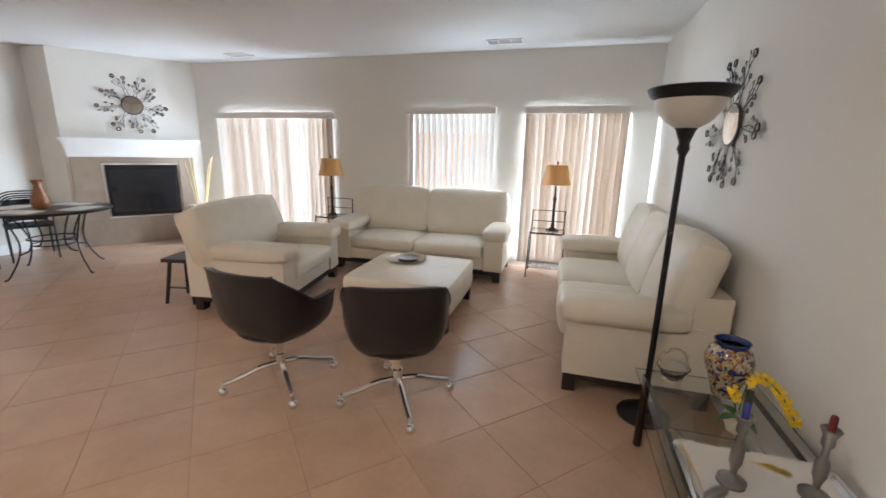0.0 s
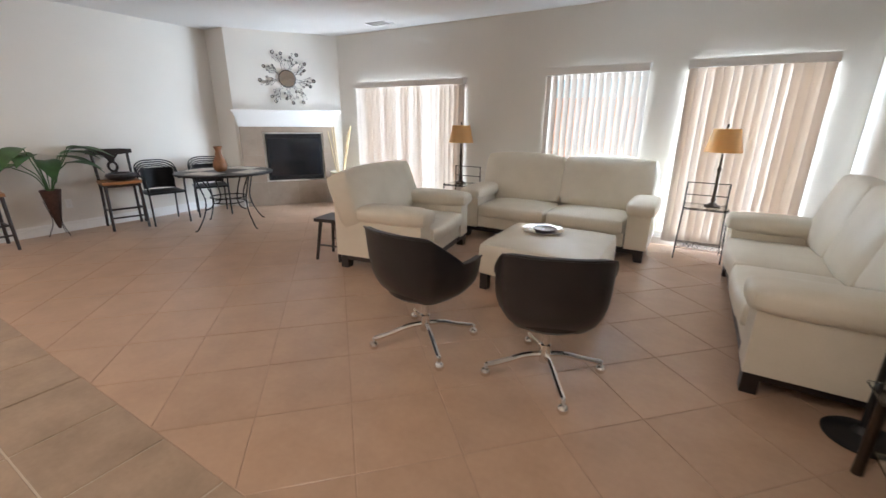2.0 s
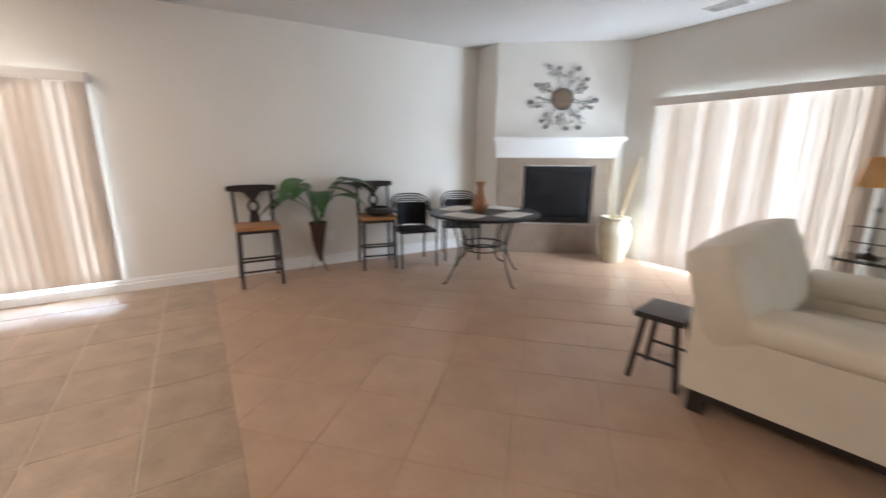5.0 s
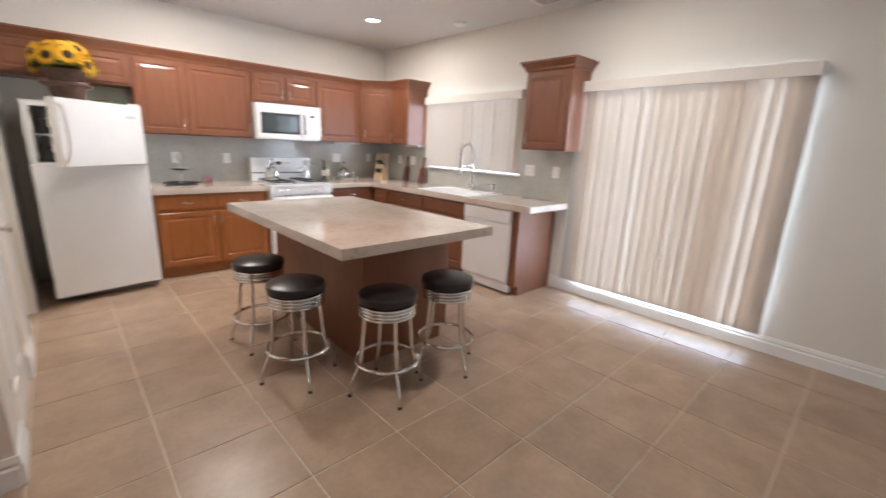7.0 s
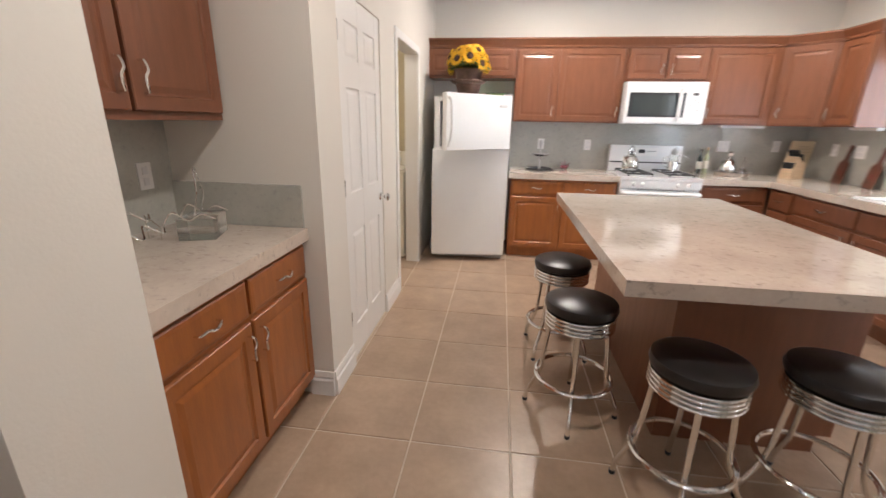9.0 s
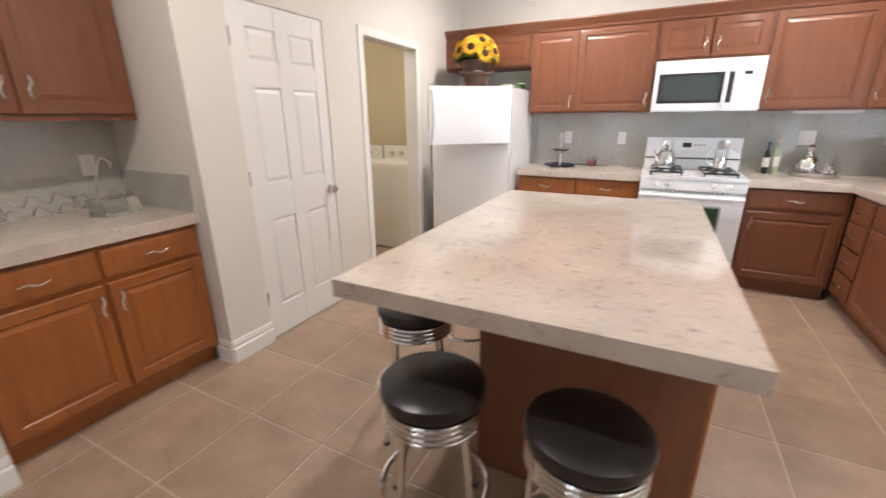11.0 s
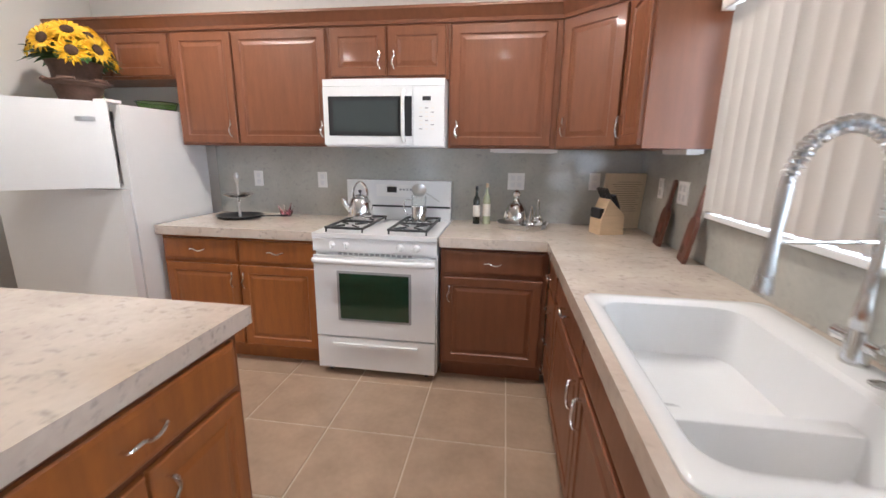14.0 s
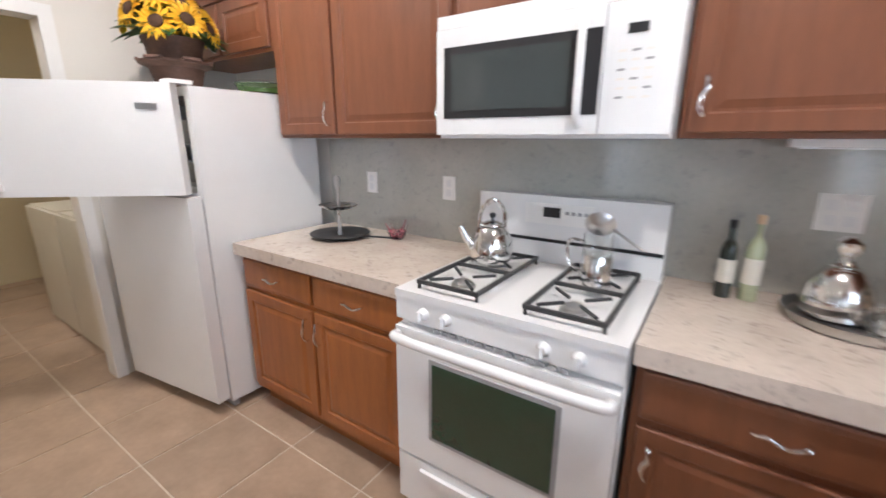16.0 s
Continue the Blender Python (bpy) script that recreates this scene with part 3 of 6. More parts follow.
LEAF = mat("green_leaf", (0.045, 0.12, 0.03), 0.45, scale=9, var=0.3, fine=60, bump=0.15)
GREEN_GLASS = glass("green_glass", (0.62, 0.88, 0.45), 0.05)
CLEAR = glass("clear_glass", (0.96, 0.98, 0.97))
PINK = glass("pink_glass", (0.95, 0.55, 0.65), 0.1)
DARK_GLASS = mat("dark_bottle_glass", (0.015, 0.02, 0.012), 0.08, coat=0.5, bump=0)
OIL = mat("pale_green_bottle", (0.40, 0.43, 0.28), 0.1, coat=0.5, bump=0, var=0.05)
BOARD = mat("pale_board_wood", (0.72, 0.58, 0.40), 0.5, scale=4, var=0.06, fine=50, stretch=(12, 2, 2))
BURNT = mat("burnt_lettering", (0.44, 0.32, 0.20), 0.7)
PAPER = mat("paper_label", (0.75, 0.72, 0.64), 0.7)
MW_GLASS = mat("microwave_glass", (0.06, 0.07, 0.07), 0.08, coat=0.5, bump=0, var=0.03)

# gas range
R = thing("gas_range", south(-4.573, -4.085), "white freestanding gas range with oven window", "stove")
part("body", B(0, 0.758, 0.03, 0.66, 0.045, 0.90), ENAMEL, R)
part("cooktop", soften(B(-0.001, 0.759, -0.012, 0.60, 0.898, 0.925), 0.006, 2), ENAMEL, R)
bg = part("backguard", soften(prism(bmesh.new(), [(0, 0.925), (0.758, 0.925), (0.758, 1.205), (0, 1.205)], 0.585, 0.665), 0.01, 2), ENAMEL, R)
part("display_panel", soften(B(0.22, 0.50, 0.581, 0.584, 1.09, 1.175), 0.001, 1), TRIM, bg)
part("display", B(0.30, 0.37, 0.578, 0.5815, 1.12, 1.16), BLACK, bg)
for i in range(4):
    part("button", B(0.39 + i * 0.025, 0.405 + i * 0.025, 0.5785, 0.5815, 1.135, 1.148), GREY, bg)
part("vent_slot", B(0.004, 0.754, 0.580, 0.584, 1.015, 1.028), BLACK, bg)
part("control_panel", soften(B(0.0, 0.758, -0.006, 0.03, 0.815, 0.895), 0.004, 2), ENAMEL, R)
for kx in (0.12, 0.21, 0.54, 0.64):
    k = part("knob", moved(L([(0.021, 0), (0.021, 0.006), (0.016, 0.012), (0.014, 0.024), (0.0, 0.026)], 16), pose(kx, -0.006, 0.855, 90)), ENAMEL, R, smooth=True)
    part("knob_grip", soften(B(kx - 0.004, kx + 0.004, -0.044, -0.028, 0.838, 0.872), 0.002, 1), ENAMEL, k)
od = part("oven_door", soften(B(0.004, 0.754, -0.018, 0.03, 0.275, 0.79), 0.008, 3), ENAMEL, R)
part("oven_window_frame", soften(B(0.15, 0.61, -0.0215, -0.017, 0.38, 0.70), 0.002, 1), GREY, od)
part("oven_window", B(0.165, 0.595, -0.0245, -0.0205, 0.395, 0.685), OVEN_GLASS_REFLECT, od)
part("oven_handle", soften(tube(bmesh.new(), curve([(0.02, -0.03, 0.765), (0.06, -0.062, 0.768), (0.38, -0.066, 0.768), (0.70, -0.062, 0.768), (0.738, -0.03, 0.765)], 6), 0.018, 10), 0.001, 1), ENAMEL, od, smooth=True)
for i in range(14):
    part("vent_slot", B(0.16 + i * 0.033, 0.182 + i * 0.033, -0.008, 0.0, 0.797, 0.809), GREY, R)
dr = part("drawer", soften(B(0.004, 0.754, -0.016, 0.03, 0.055, 0.262), 0.007, 2), ENAMEL, R)
part("drawer_grip", soften(B(0.11, 0.65, -0.03, -0.014, 0.205, 0.228), 0.006, 2), ENAMEL, dr)
for fx in (0.05, 0.69):
    part("foot", L([(0.018, 0), (0.018, 0.03), (0.01, 0.046)], 10, (fx, 0.07, 0)), BLACK, R)
for gx in (0.185, 0.575):
    for by in (0.14, 0.43):
        part("burner", L([(0.045, 0.924), (0.045, 0.933), (0.03, 0.937), (0.03, 0.945), (0.0, 0.946)], 18, (gx, by, 0)), STEEL, R, smooth=True)
    g = bmesh.new()
    for y0 in (0.03, 0.285, 0.54):
        box(g, gx - 0.115, gx + 0.115, y0 - 0.006, y0 + 0.006, 0.945, 0.958)
    for x0 in (gx - 0.115, gx + 0.115):
        box(g, x0 - 0.006, x0 + 0.006, 0.03, 0.54, 0.9445, 0.9575)
    for by in (0.14, 0.43):
        for a in range(4):
            c_, s_ = math.cos(a * math.pi / 2 + math.pi / 4), math.sin(a * math.pi / 2 + math.pi / 4)
            tube(g, [(gx + c_ * 0.035, by + s_ * 0.035, 0.955), (gx + c_ * 0.12, by + s_ * 0.12, 0.955)], 0.006, 6)
    for x0 in (gx - 0.113, gx + 0.113):
        for y0 in (0.035, 0.535):
            tube(g, [(x0, y0, 0.925), (x0, y0, 0.95)], 0.006, 6)
    part("grate", g, IRON, R, "black cast iron grate")

# over-range microwave
M = thing("microwave", south(-4.571, -4.335), "white microwave mounted above the range", "microwave")
part("body", soften(B(0, 0.757, 0.022, 0.44, 1.428, 1.826), 0.004, 1), ENAMEL, M)
part("vent_strip", soften(B(0.0, 0.757, 0.0, 0.022, 1.785, 1.826), 0.004, 2), ENAMEL, M)
md = part("door", soften(B(0.002, 0.565, -0.008, 0.022, 1.44, 1.782), 0.006, 2), ENAMEL, M)
part("door_frame", soften(B(0.035, 0.495, -0.011, -0.007, 1.495, 1.725), 0.002, 1), BLACK, md)
part("door_glass", B(0.065, 0.475, -0.0135, -0.0105, 1.52, 1.70), MW_GLASS, md)
part("handle_recess", B(0.515, 0.56, -0.011, -0.0075, 1.495, 1.725), BLACK, md)
part("handle", T(curve([(0.513, -0.01, 1.465), (0.511, -0.038, 1.50), (0.511, -0.042, 1.61), (0.511, -0.038, 1.72), (0.513, -0.01, 1.755)], 5), 0.012, 8), ENAMEL, md, smooth=True)
cp = part("control_panel", soften(B(0.568, 0.756, -0.006, 0.022, 1.44, 1.782), 0.005, 2), ENAMEL, M)
part("display", B(0.625, 0.675, -0.009, -0.0055, 1.70, 1.724), BLACK, cp)
for i in range(3):
    for j in range(6):
        part("button", B(0.605 + i * 0.035, 0.625 + i * 0.035, -0.0075, -0.0055, 1.535 + j * 0.024, 1.541 + j * 0.024), GREY if (i + j) % 3 == 0 else VALANCE, cp)
part("light_grille", B(0.08, 0.68, 0.06, 0.30, 1.424, 1.4275), GREY, M)

# refrigerator, freezer door standing open
F = thing("refrigerator", south(-2.69, -3.95), "white top-freezer refrigerator, freezer door swung open", "refrigerator")
fb = box(bmesh.new(), 0, 0.755, 0.075, 0.76, 0.05, 1.17)
for bx in ((0, 0.05, 0.075, 0.76, 1.17, 1.65), (0.705, 0.755, 0.075, 0.76, 1.17, 1.65), (0.05, 0.705, 0.075, 0.76, 1.61, 1.65), (0.05, 0.705, 0.70, 0.76, 1.17, 1.61)):
    part("cabinet_wall", B(*bx), ENAMEL, F)
part("body", fb, ENAMEL, F)
part("freezer_shelf", B(0.052, 0.703, 0.12, 0.69, 1.385, 1.395), GREY, F)
part("kick_grille", B(0.02, 0.735, 0.09, 0.12, 0.005, 0.05), GREY, F)
ld = part("door", soften(B(-0.755, 0.0, 0.0, 0.068, 0.075, 1.158), 0.014, 3), ENAMEL, F)
ld.matrix_basis = pose(0.755, 0, 0, 0, 0, 8)
part("door_gasket", B(0.02, 0.735, 0.066, 0.0755, 0.09, 1.14), GREY, F)
fd = part("freezer_door", soften(B(-0.755, 0.0, 0.0, 0.062, 1.172, 1.655), 0.014, 3), ENAMEL, F)
fd.matrix_basis = pose(0.755, 0, 0, 0, 0, 42)
part("door_handle", T(curve([(-0.735, -0.005, 1.62), (-0.73, -0.04, 1.56), (-0.73, -0.045, 1.32), (-0.735, -0.005, 1.20)], 5), 0.014, 8), ENAMEL, fd, smooth=True)
part("badge", soften(B(-0.15, -0.06, -0.004, 0.001, 1.545, 1.57), 0.002, 1), STEEL, fd)
part("door_liner", soften(B(-0.715, -0.04, 0.061, 0.068, 1.21, 1.62), 0.002, 1), TRIM, fd)
for zz in (1.27, 1.45):
    part("door_bin", soften(box(B(-0.70, -0.06, 0.068, 0.135, zz, zz + 0.012), -0.70, -0.06, 0.125, 0.135, zz + 0.012, zz + 0.07), 0.003, 1), TRIM, fd)
part("hinge_cap", soften(B(0.67, 0.75, 0.0, 0.10, 1.6555, 1.672), 0.005, 2), TRIM, F)
for zz, nn in ((1.171, 0.13), (1.396, 0.12)):
    for k in range(4):
        tagged(part("frozen_package", soften(B(-2.76 - k * 0.15, -2.88 - k * 0.15, -4.15, -4.45, zz + 0.001, zz + nn), 0.012, 2), DARK_GLASS if k % 2 == 0 else GREY), "dark frozen food package on the freezer shelf", "package", "frozen packages")

# dishwasher
Dw = thing("dishwasher", west(-2.385), "white built-in dishwasher under the counter", "dishwasher")
part("body", B(0.005, 0.625, 0.002, 0.58, 0.02, 0.858), TRIM, Dw)
dd = part("door", soften(B(0.008, 0.622, -0.03, 0.001, 0.13, 0.72), 0.006, 2), ENAMEL, Dw)
pn = part("control_panel", soften(B(0.008, 0.622, -0.034, 0.001, 0.725, 0.85), 0.006, 2), ENAMEL, Dw)
part("latch", soften(B(0.20, 0.42, -0.042, -0.033, 0.80, 0.835), 0.004, 2), VALANCE, pn)
part("toe_panel", B(0.008, 0.622, 0.03, 0.035, 0.02, 0.125), GREY, Dw)

# sink and taps
S = thing("kitchen_sink", pose(-6.3, -2.785, 0.92), "white enamel drop-in sink with two bowls", "sink")
bm = bmesh.new()
ox0, ox1, oy0, oy1 = -0.265, 0.315, -0.435, 0.44
ix0, ix1, iy0, iy1 = -0.15, 0.268, -0.385, 0.378


def rounded(x0, x1, y0, y1, r, z, n=6):
    out = []
    for cx, cy, a0 in ((x1 - r, y1 - r, 0), (x0 + r, y1 - r, 90), (x0 + r, y0 + r, 180), (x1 - r, y0 + r, 270)):
        for k in range(n + 1):
            a = radians(a0 + 90 * k / n)
            out.append((cx + r * math.cos(a), cy + r * math.sin(a), z))
    return out


loops = [rounded(ox0, ox1, oy0, oy1, 0.04, 0.001), rounded(ox0, ox1, oy0, oy1, 0.04, 0.008), rounded(ox0 + 0.008, ox1 - 0.008, oy0 + 0.008, oy1 - 0.008, 0.035, 0.014),
         rounded(ix0 - 0.012, ix1 + 0.012, iy0 - 0.012, iy1 + 0.012, 0.08, 0.013), rounded(ix0, ix1, iy0, iy1, 0.075, 0.002), rounded(ix0 + 0.02, ix1 - 0.02, iy0 + 0.02, iy1 - 0.02, 0.07, -0.16),
         rounded(ix0 + 0.06, ix1 - 0.06, iy0 + 0.06, iy1 - 0.06, 0.06, -0.19)]
vl = [[bm.verts.new(p) for p in lp] for lp in loops]
for a, b in zip(vl, vl[1:]):
    bridge(bm, a, b)
bm.faces.new(vl[-1])
part("basin", bm, ENAMEL, S, smooth=True)
part("drain", L([(0.045, -0.1895), (0.045, -0.184), (0.036, -0.183), (0.03, -0.18), (0.0, -0.178)], 20, (0.13, -0.06, 0)), GREY, S, "dark metal drain stopper", True)
part("drain", L([(0.045, -0.1895), (0.045, -0.184), (0.036, -0.183), (0.03, -0.18), (0.0, -0.178)], 20, (0.04, 0.24, 0)), GREY, S, "dark metal drain stopper", True)
part("bowl_divider", soften(B(ix0 + 0.012, ix1 - 0.012, 0.10, 0.15, -0.19, -0.065), 0.02, 4), ENAMEL, S, smooth=True)

Fa = thing("kitchen_faucet", pose(-6.52, -2.81, 0.935) @ Matrix.Diagonal((0.74, 0.86, 0.92, 1)), "chrome spring-neck pull-down kitchen faucet", "faucet")
part("base", L([(0.035, 0), (0.035, 0.02), (0.03, 0.03), (0.03, 0.085), (0.024, 0.095)], 20), CHROME, Fa, smooth=True)
part("cross_arm", T([(0, -0.075, 0.055), (0, -0.055, 0.055), (0, 0.055, 0.055), (0, 0.075, 0.055)], [0.02, 0.016, 0.016, 0.02], 14), CHROME, Fa, smooth=True)
part("column", L([(0.028, 0.09), (0.03, 0.12), (0.022, 0.17), (0.017, 0.22), (0.019, 0.30), (0.017, 0.36)], 18), CHROME, Fa, smooth=True)
neck = curve([(0, 0, 0.36), (0.0, 0, 0.45), (0.05, 0, 0.545), (0.145, 0, 0.58), (0.24, 0, 0.54), (0.285, 0, 0.46)], 10)
part("hose", T(neck, 0.008, 8), GREY, Fa, smooth=True)
coil = []
for i in range(len(neck) - 1):
    d = (neck[i + 1] - neck[i])
    t_ = d.normalized()
    n_ = Vector((0, 1, 0))
    b_ = t_.cross(n_)
    for k in range(8):
        u = (i + k / 8)
        a = u * 2 * math.pi * 0.55
        coil.append(neck[i] + d * (k / 8) + (n_ * math.cos(a) + b_ * math.sin(a)) * 0.0195)
part("spring", tube(bmesh.new(), coil, 0.0034, 5), STEEL, Fa, smooth=True)
part("spray_head", T([(0.285, 0, 0.46), (0.287, 0, 0.43), (0.29, 0, 0.33), (0.293, 0, 0.26), (0.296, 0, 0.17)], [0.015, 0.019, 0.015, 0.018, 0.027], 14), STEEL, Fa, smooth=True)
part("support_arm", T([(0.0, 0, 0.31), (0.29, 0, 0.30)], 0.006, 8), CHROME, Fa)
part("lever", T([(0, 0.075, 0.06), (0.02, 0.10, 0.085)], 0.007, 8), CHROME, Fa)
So = thing("soap_dispenser", pose(-6.49, -2.44, 0.934), "brushed steel soap dispenser on the sink rim", "soap dispenser")
part("base", L([(0.026, 0), (0.026, 0.006), (0.018, 0.014), (0.018, 0.07), (0.02, 0.075), (0.02, 0.10), (0.0, 0.104)], 18), STEEL, So, smooth=True)
part("spout", T([(0, 0, 0.088), (0.05, -0.03, 0.095), (0.085, -0.045, 0.09)], 0.006, 8), STEEL, So)
tagged(part("sink_button", L([(0.022, 0), (0.022, 0.004), (0.0, 0.006)], 18, (-6.50, -2.705, 0.934)), STEEL), "round steel cap on the sink rim", "sink cap")


def kettle(m, label, s=1.0, handle_up=True):
    k = thing("kettle", m, label, "kettle")
    part("body", L([(0.07 * s, 0), (0.082 * s, 0.01 * s), (0.085 * s, 0.03 * s), (0.078 * s, 0.09 * s), (0.06 * s, 0.135 * s), (0.045 * s, 0.145 * s)], 28), CHROME, k, smooth=True)
    lid = part("lid", L([(0.047 * s, 0.145 * s), (0.045 * s, 0.152 * s), (0.02 * s, 0.163 * s), (0.0, 0.164 * s)], 24), CHROME, k, smooth=True)
    part("lid_knob", L([(0.007 * s, 0.163 * s), (0.006 * s, 0.172 * s), (0.013 * s, 0.18 * s), (0.013 * s, 0.19 * s), (0, 0.196 * s)], 14), BLACK, lid, smooth=True)
    part("spout", T([(0.07 * s, 0, 0.06 * s), (0.105 * s, 0, 0.10 * s), (0.125 * s, 0, 0.145 * s)], [0.02 * s, 0.015 * s, 0.010 * s], 10), CHROME, k, smooth=True)
    if handle_up:
        part("handle", T(curve([(0.05 * s, 0, 0.13 * s), (0.045 * s, 0, 0.20 * s), (0.0, 0, 0.245 * s), (-0.045 * s, 0, 0.20 * s), (-0.05 * s, 0, 0.13 * s)], 5), 0.008 * s, 8), CHROME, k, smooth=True)
    else:
        part("handle", T(curve([(-0.05 * s, 0, 0.15 * s), (-0.10 * s, 0, 0.14 * s), (-0.12 * s, 0, 0.09 * s), (-0.08 * s, 0, 0.04 * s)], 5), 0.009 * s, 8), BLACK, k, smooth=True)
    return k


kettle(pose(-4.745, -4.46, 0.958, 0, 0, 40), "polished steel kettle on the stove grate", 1.0)

G = thing("glass_pitcher", pose(-5.155, -4.42, 0.958), "clear glass pitcher with steel base and strainer", "pitcher")
part("glass_body", L([(0.046, 0.07), (0.047, 0.17), (0.045, 0.17), (0.044, 0.072)], 24), CLEAR, G, smooth=True)
part("steel_base", L([(0.05, 0), (0.05, 0.10), (0.049, 0.102), (0.0, 0.102)], 24), CHROME, G, smooth=True)
part("handle", T(curve([(0.048, 0, 0.14), (0.09, 0, 0.14), (0.10, 0, 0.10), (0.085, 0, 0.05), (0.05, 0, 0.04)], 5), 0.005, 8), CHROME, G, smooth=True)
st = part("strainer", moved(L([(0.0, -0.022), (0.025, -0.018), (0.045, 0.0), (0.048, 0.002)], 22), pose(-0.005, 0.02, 0.205, 62, 15, 0)), STEEL, G, smooth=True)
part("strainer_handle", T([(-0.03, 0.01, 0.20), (-0.14, 0.02, 0.135)], 0.004, 6), STEEL, st)


def bottle(m, label, material, h, r):
    k = thing("oil_bottle", m, label, "bottle", "oil bottles")
    part("body", L([(r, 0), (r, h * 0.62), (r * 0.75, h * 0.70), (r * 0.38, h * 0.76), (r * 0.36, h * 0.9)], 18), material, k, smooth=True)
    part("cap", L([(r * 0.45, h * 0.9), (r * 0.45, h), (0, h)], 14), BLACK if material == DARK_GLASS else MAPLE, k)
    part("label", L([(r + 0.0008, h * 0.2), (r + 0.0008, h * 0.5), (r - 0.002, h * 0.5)], 18), PAPER, k, smooth=True)


bottle(pose(-5.515, -4.65, 0.92), "dark oil bottle with white label and black cap", DARK_GLASS, 0.26, 0.024)
bottle(pose(-5.585, -4.66, 0.92), "pale green oil bottle with white label", OIL, 0.28, 0.026)

tr = thing("serving_tray", pose(-5.83, -4.585, 0.92), "round steel tray with raised rim", "tray")
part("tray_body", L([(0.14, 0), (0.155, 0.004), (0.165, 0.03), (0.172, 0.034), (0.168, 0.036), (0.152, 0.012), (0.0, 0.01)], 36), STEEL, tr, smooth=True)
ck = thing("tea_kettle", pose(-5.785, -4.60, 0.931, 0, 0, 110), "polished steel teapot with tinted glass front on the tray", "kettle")
part("body", L([(0.07, 0), (0.082, 0.01), (0.085, 0.05), (0.075, 0.10), (0.045, 0.145), (0.03, 0.155)], 28), CHROME, ck, smooth=True)
part("lid", L([(0.03, 0.155), (0.02, 0.165), (0.016, 0.18), (0.03, 0.20), (0.03, 0.222), (0.012, 0.236), (0, 0.237)], 20), CHROME, ck, smooth=True)
part("side_grip", T(curve([(-0.06, 0.03, 0.13), (-0.10, 0.03, 0.11), (-0.105, 0.03, 0.05), (-0.08, 0.03, 0.02)], 5), 0.016, 8), BLACK, ck, smooth=True)
for dx, dy, s in ((0.10, -0.01, 0.55), (0.05, 0.085, 0.45)):
    cr = thing("creamer", pose(-5.83 - dx, -4.585 + dy, 0.931, 0, 0, 60), "small polished steel creamer on the tray", "creamer", "tea set")
    part("body", L([(0.045 * s, 0), (0.07 * s, 0.03 * s), (0.07 * s, 0.07 * s), (0.05 * s, 0.10 * s), (0.055 * s, 0.12 * s), (0.05 * s, 0.12 * s), (0.0, 0.10 * s)], 22), CHROME, cr, smooth=True)
    part("handle", T(curve([(0.06 * s, 0, 0.1 * s), (0.0, 0, 0.32 * s), (-0.06 * s, 0, 0.1 * s)], 6), 0.004, 6), CHROME, cr, smooth=True)

kb = thing("knife_block", pose(-6.335, -4.47, 0.92, 0, 0, 20), "pale maple knife block with black-handled knives", "knife block")
part("block", soften(prism(bmesh.new(), [(-0.09, 0), (0.07, 0), (0.07, 0.09), (0.02, 0.22), (-0.09, 0.12)], -0.06, 0.06), 0.004, 2), MAPLE, kb)
for i in range(4):
    for j in range(2):
        k0 = Vector((0.0 - j * 0.06, -0.042 + i * 0.028, 0.195 - j * 0.05))
        part("knife_handle", tube(bmesh.new(), [k0, k0 + Vector((0.012, 0, 0.03)), k0 + Vector((0.045, 0, 0.085 + 0.012 * ((i * 3 + j) % 3)))], [0.009, 0.011, 0.012], 8), BLACK, kb, smooth=True)
part("steak_knife_front", soften(B(0.02, 0.075, -0.05, 0.05, 0.10, 0.16), 0.006, 1), BLACK, kb)
cb = thing("cutting_board", pose(-6.47, -4.68, 0.922, -10, 0, 18), "pale wooden board with rows of burnt writing", "cutting board")
part("board", soften(B(-0.16, 0.16, -0.01, 0.01, 0, 0.37), 0.006, 2), BOARD, cb)
for i in range(14):
    part("text_line", B(-0.10 + 0.012 * (i % 3), 0.11 - 0.015 * ((i * 2) % 3), 0.0101, 0.0112, 0.12 + i * 0.015, 0.124 + i * 0.015), BURNT, cb)


def paddle(x, y, turn, lean, label):
    k = thing("paddle_board", pose(x, y, 0.921, lean, 0, turn), label, "cutting board", "paddle boards")
    out = [(-0.055, 0), (0.055, 0), (0.06, 0.02), (0.06, 0.17), (0.05, 0.195), (0.018, 0.215), (0.014, 0.30), (0.02, 0.345), (0.0, 0.36), (-0.02, 0.345), (-0.014, 0.30), (-0.018, 0.215), (-0.05, 0.195), (-0.06, 0.17), (-0.06, 0.02)]
    part("board", soften(prism(bmesh.new(), out, -0.009, 0.009), 0.003, 1), RED_WOOD, k)
    part("painted_fruit", L([(0.028, 0), (0.028, 0.0012), (0, 0.0014)], 14, (0, 0, 0)), VASE_RED, k).matrix_basis = pose(0.012, -0.0089, 0.10, 90)
    part("painted_fruit", L([(0.022, 0), (0.022, 0.0012), (0, 0.0014)], 14, (0, 0, 0)), TERRACOTTA, k).matrix_basis = pose(-0.02, -0.0089, 0.055, 90)


paddle(-6.545, -4.17, 84, -9, "dark painted wooden paddle board leaning on the backsplash")
paddle(-6.53, -3.80, 80, -10, "dark painted wooden paddle board leaning beside the window")


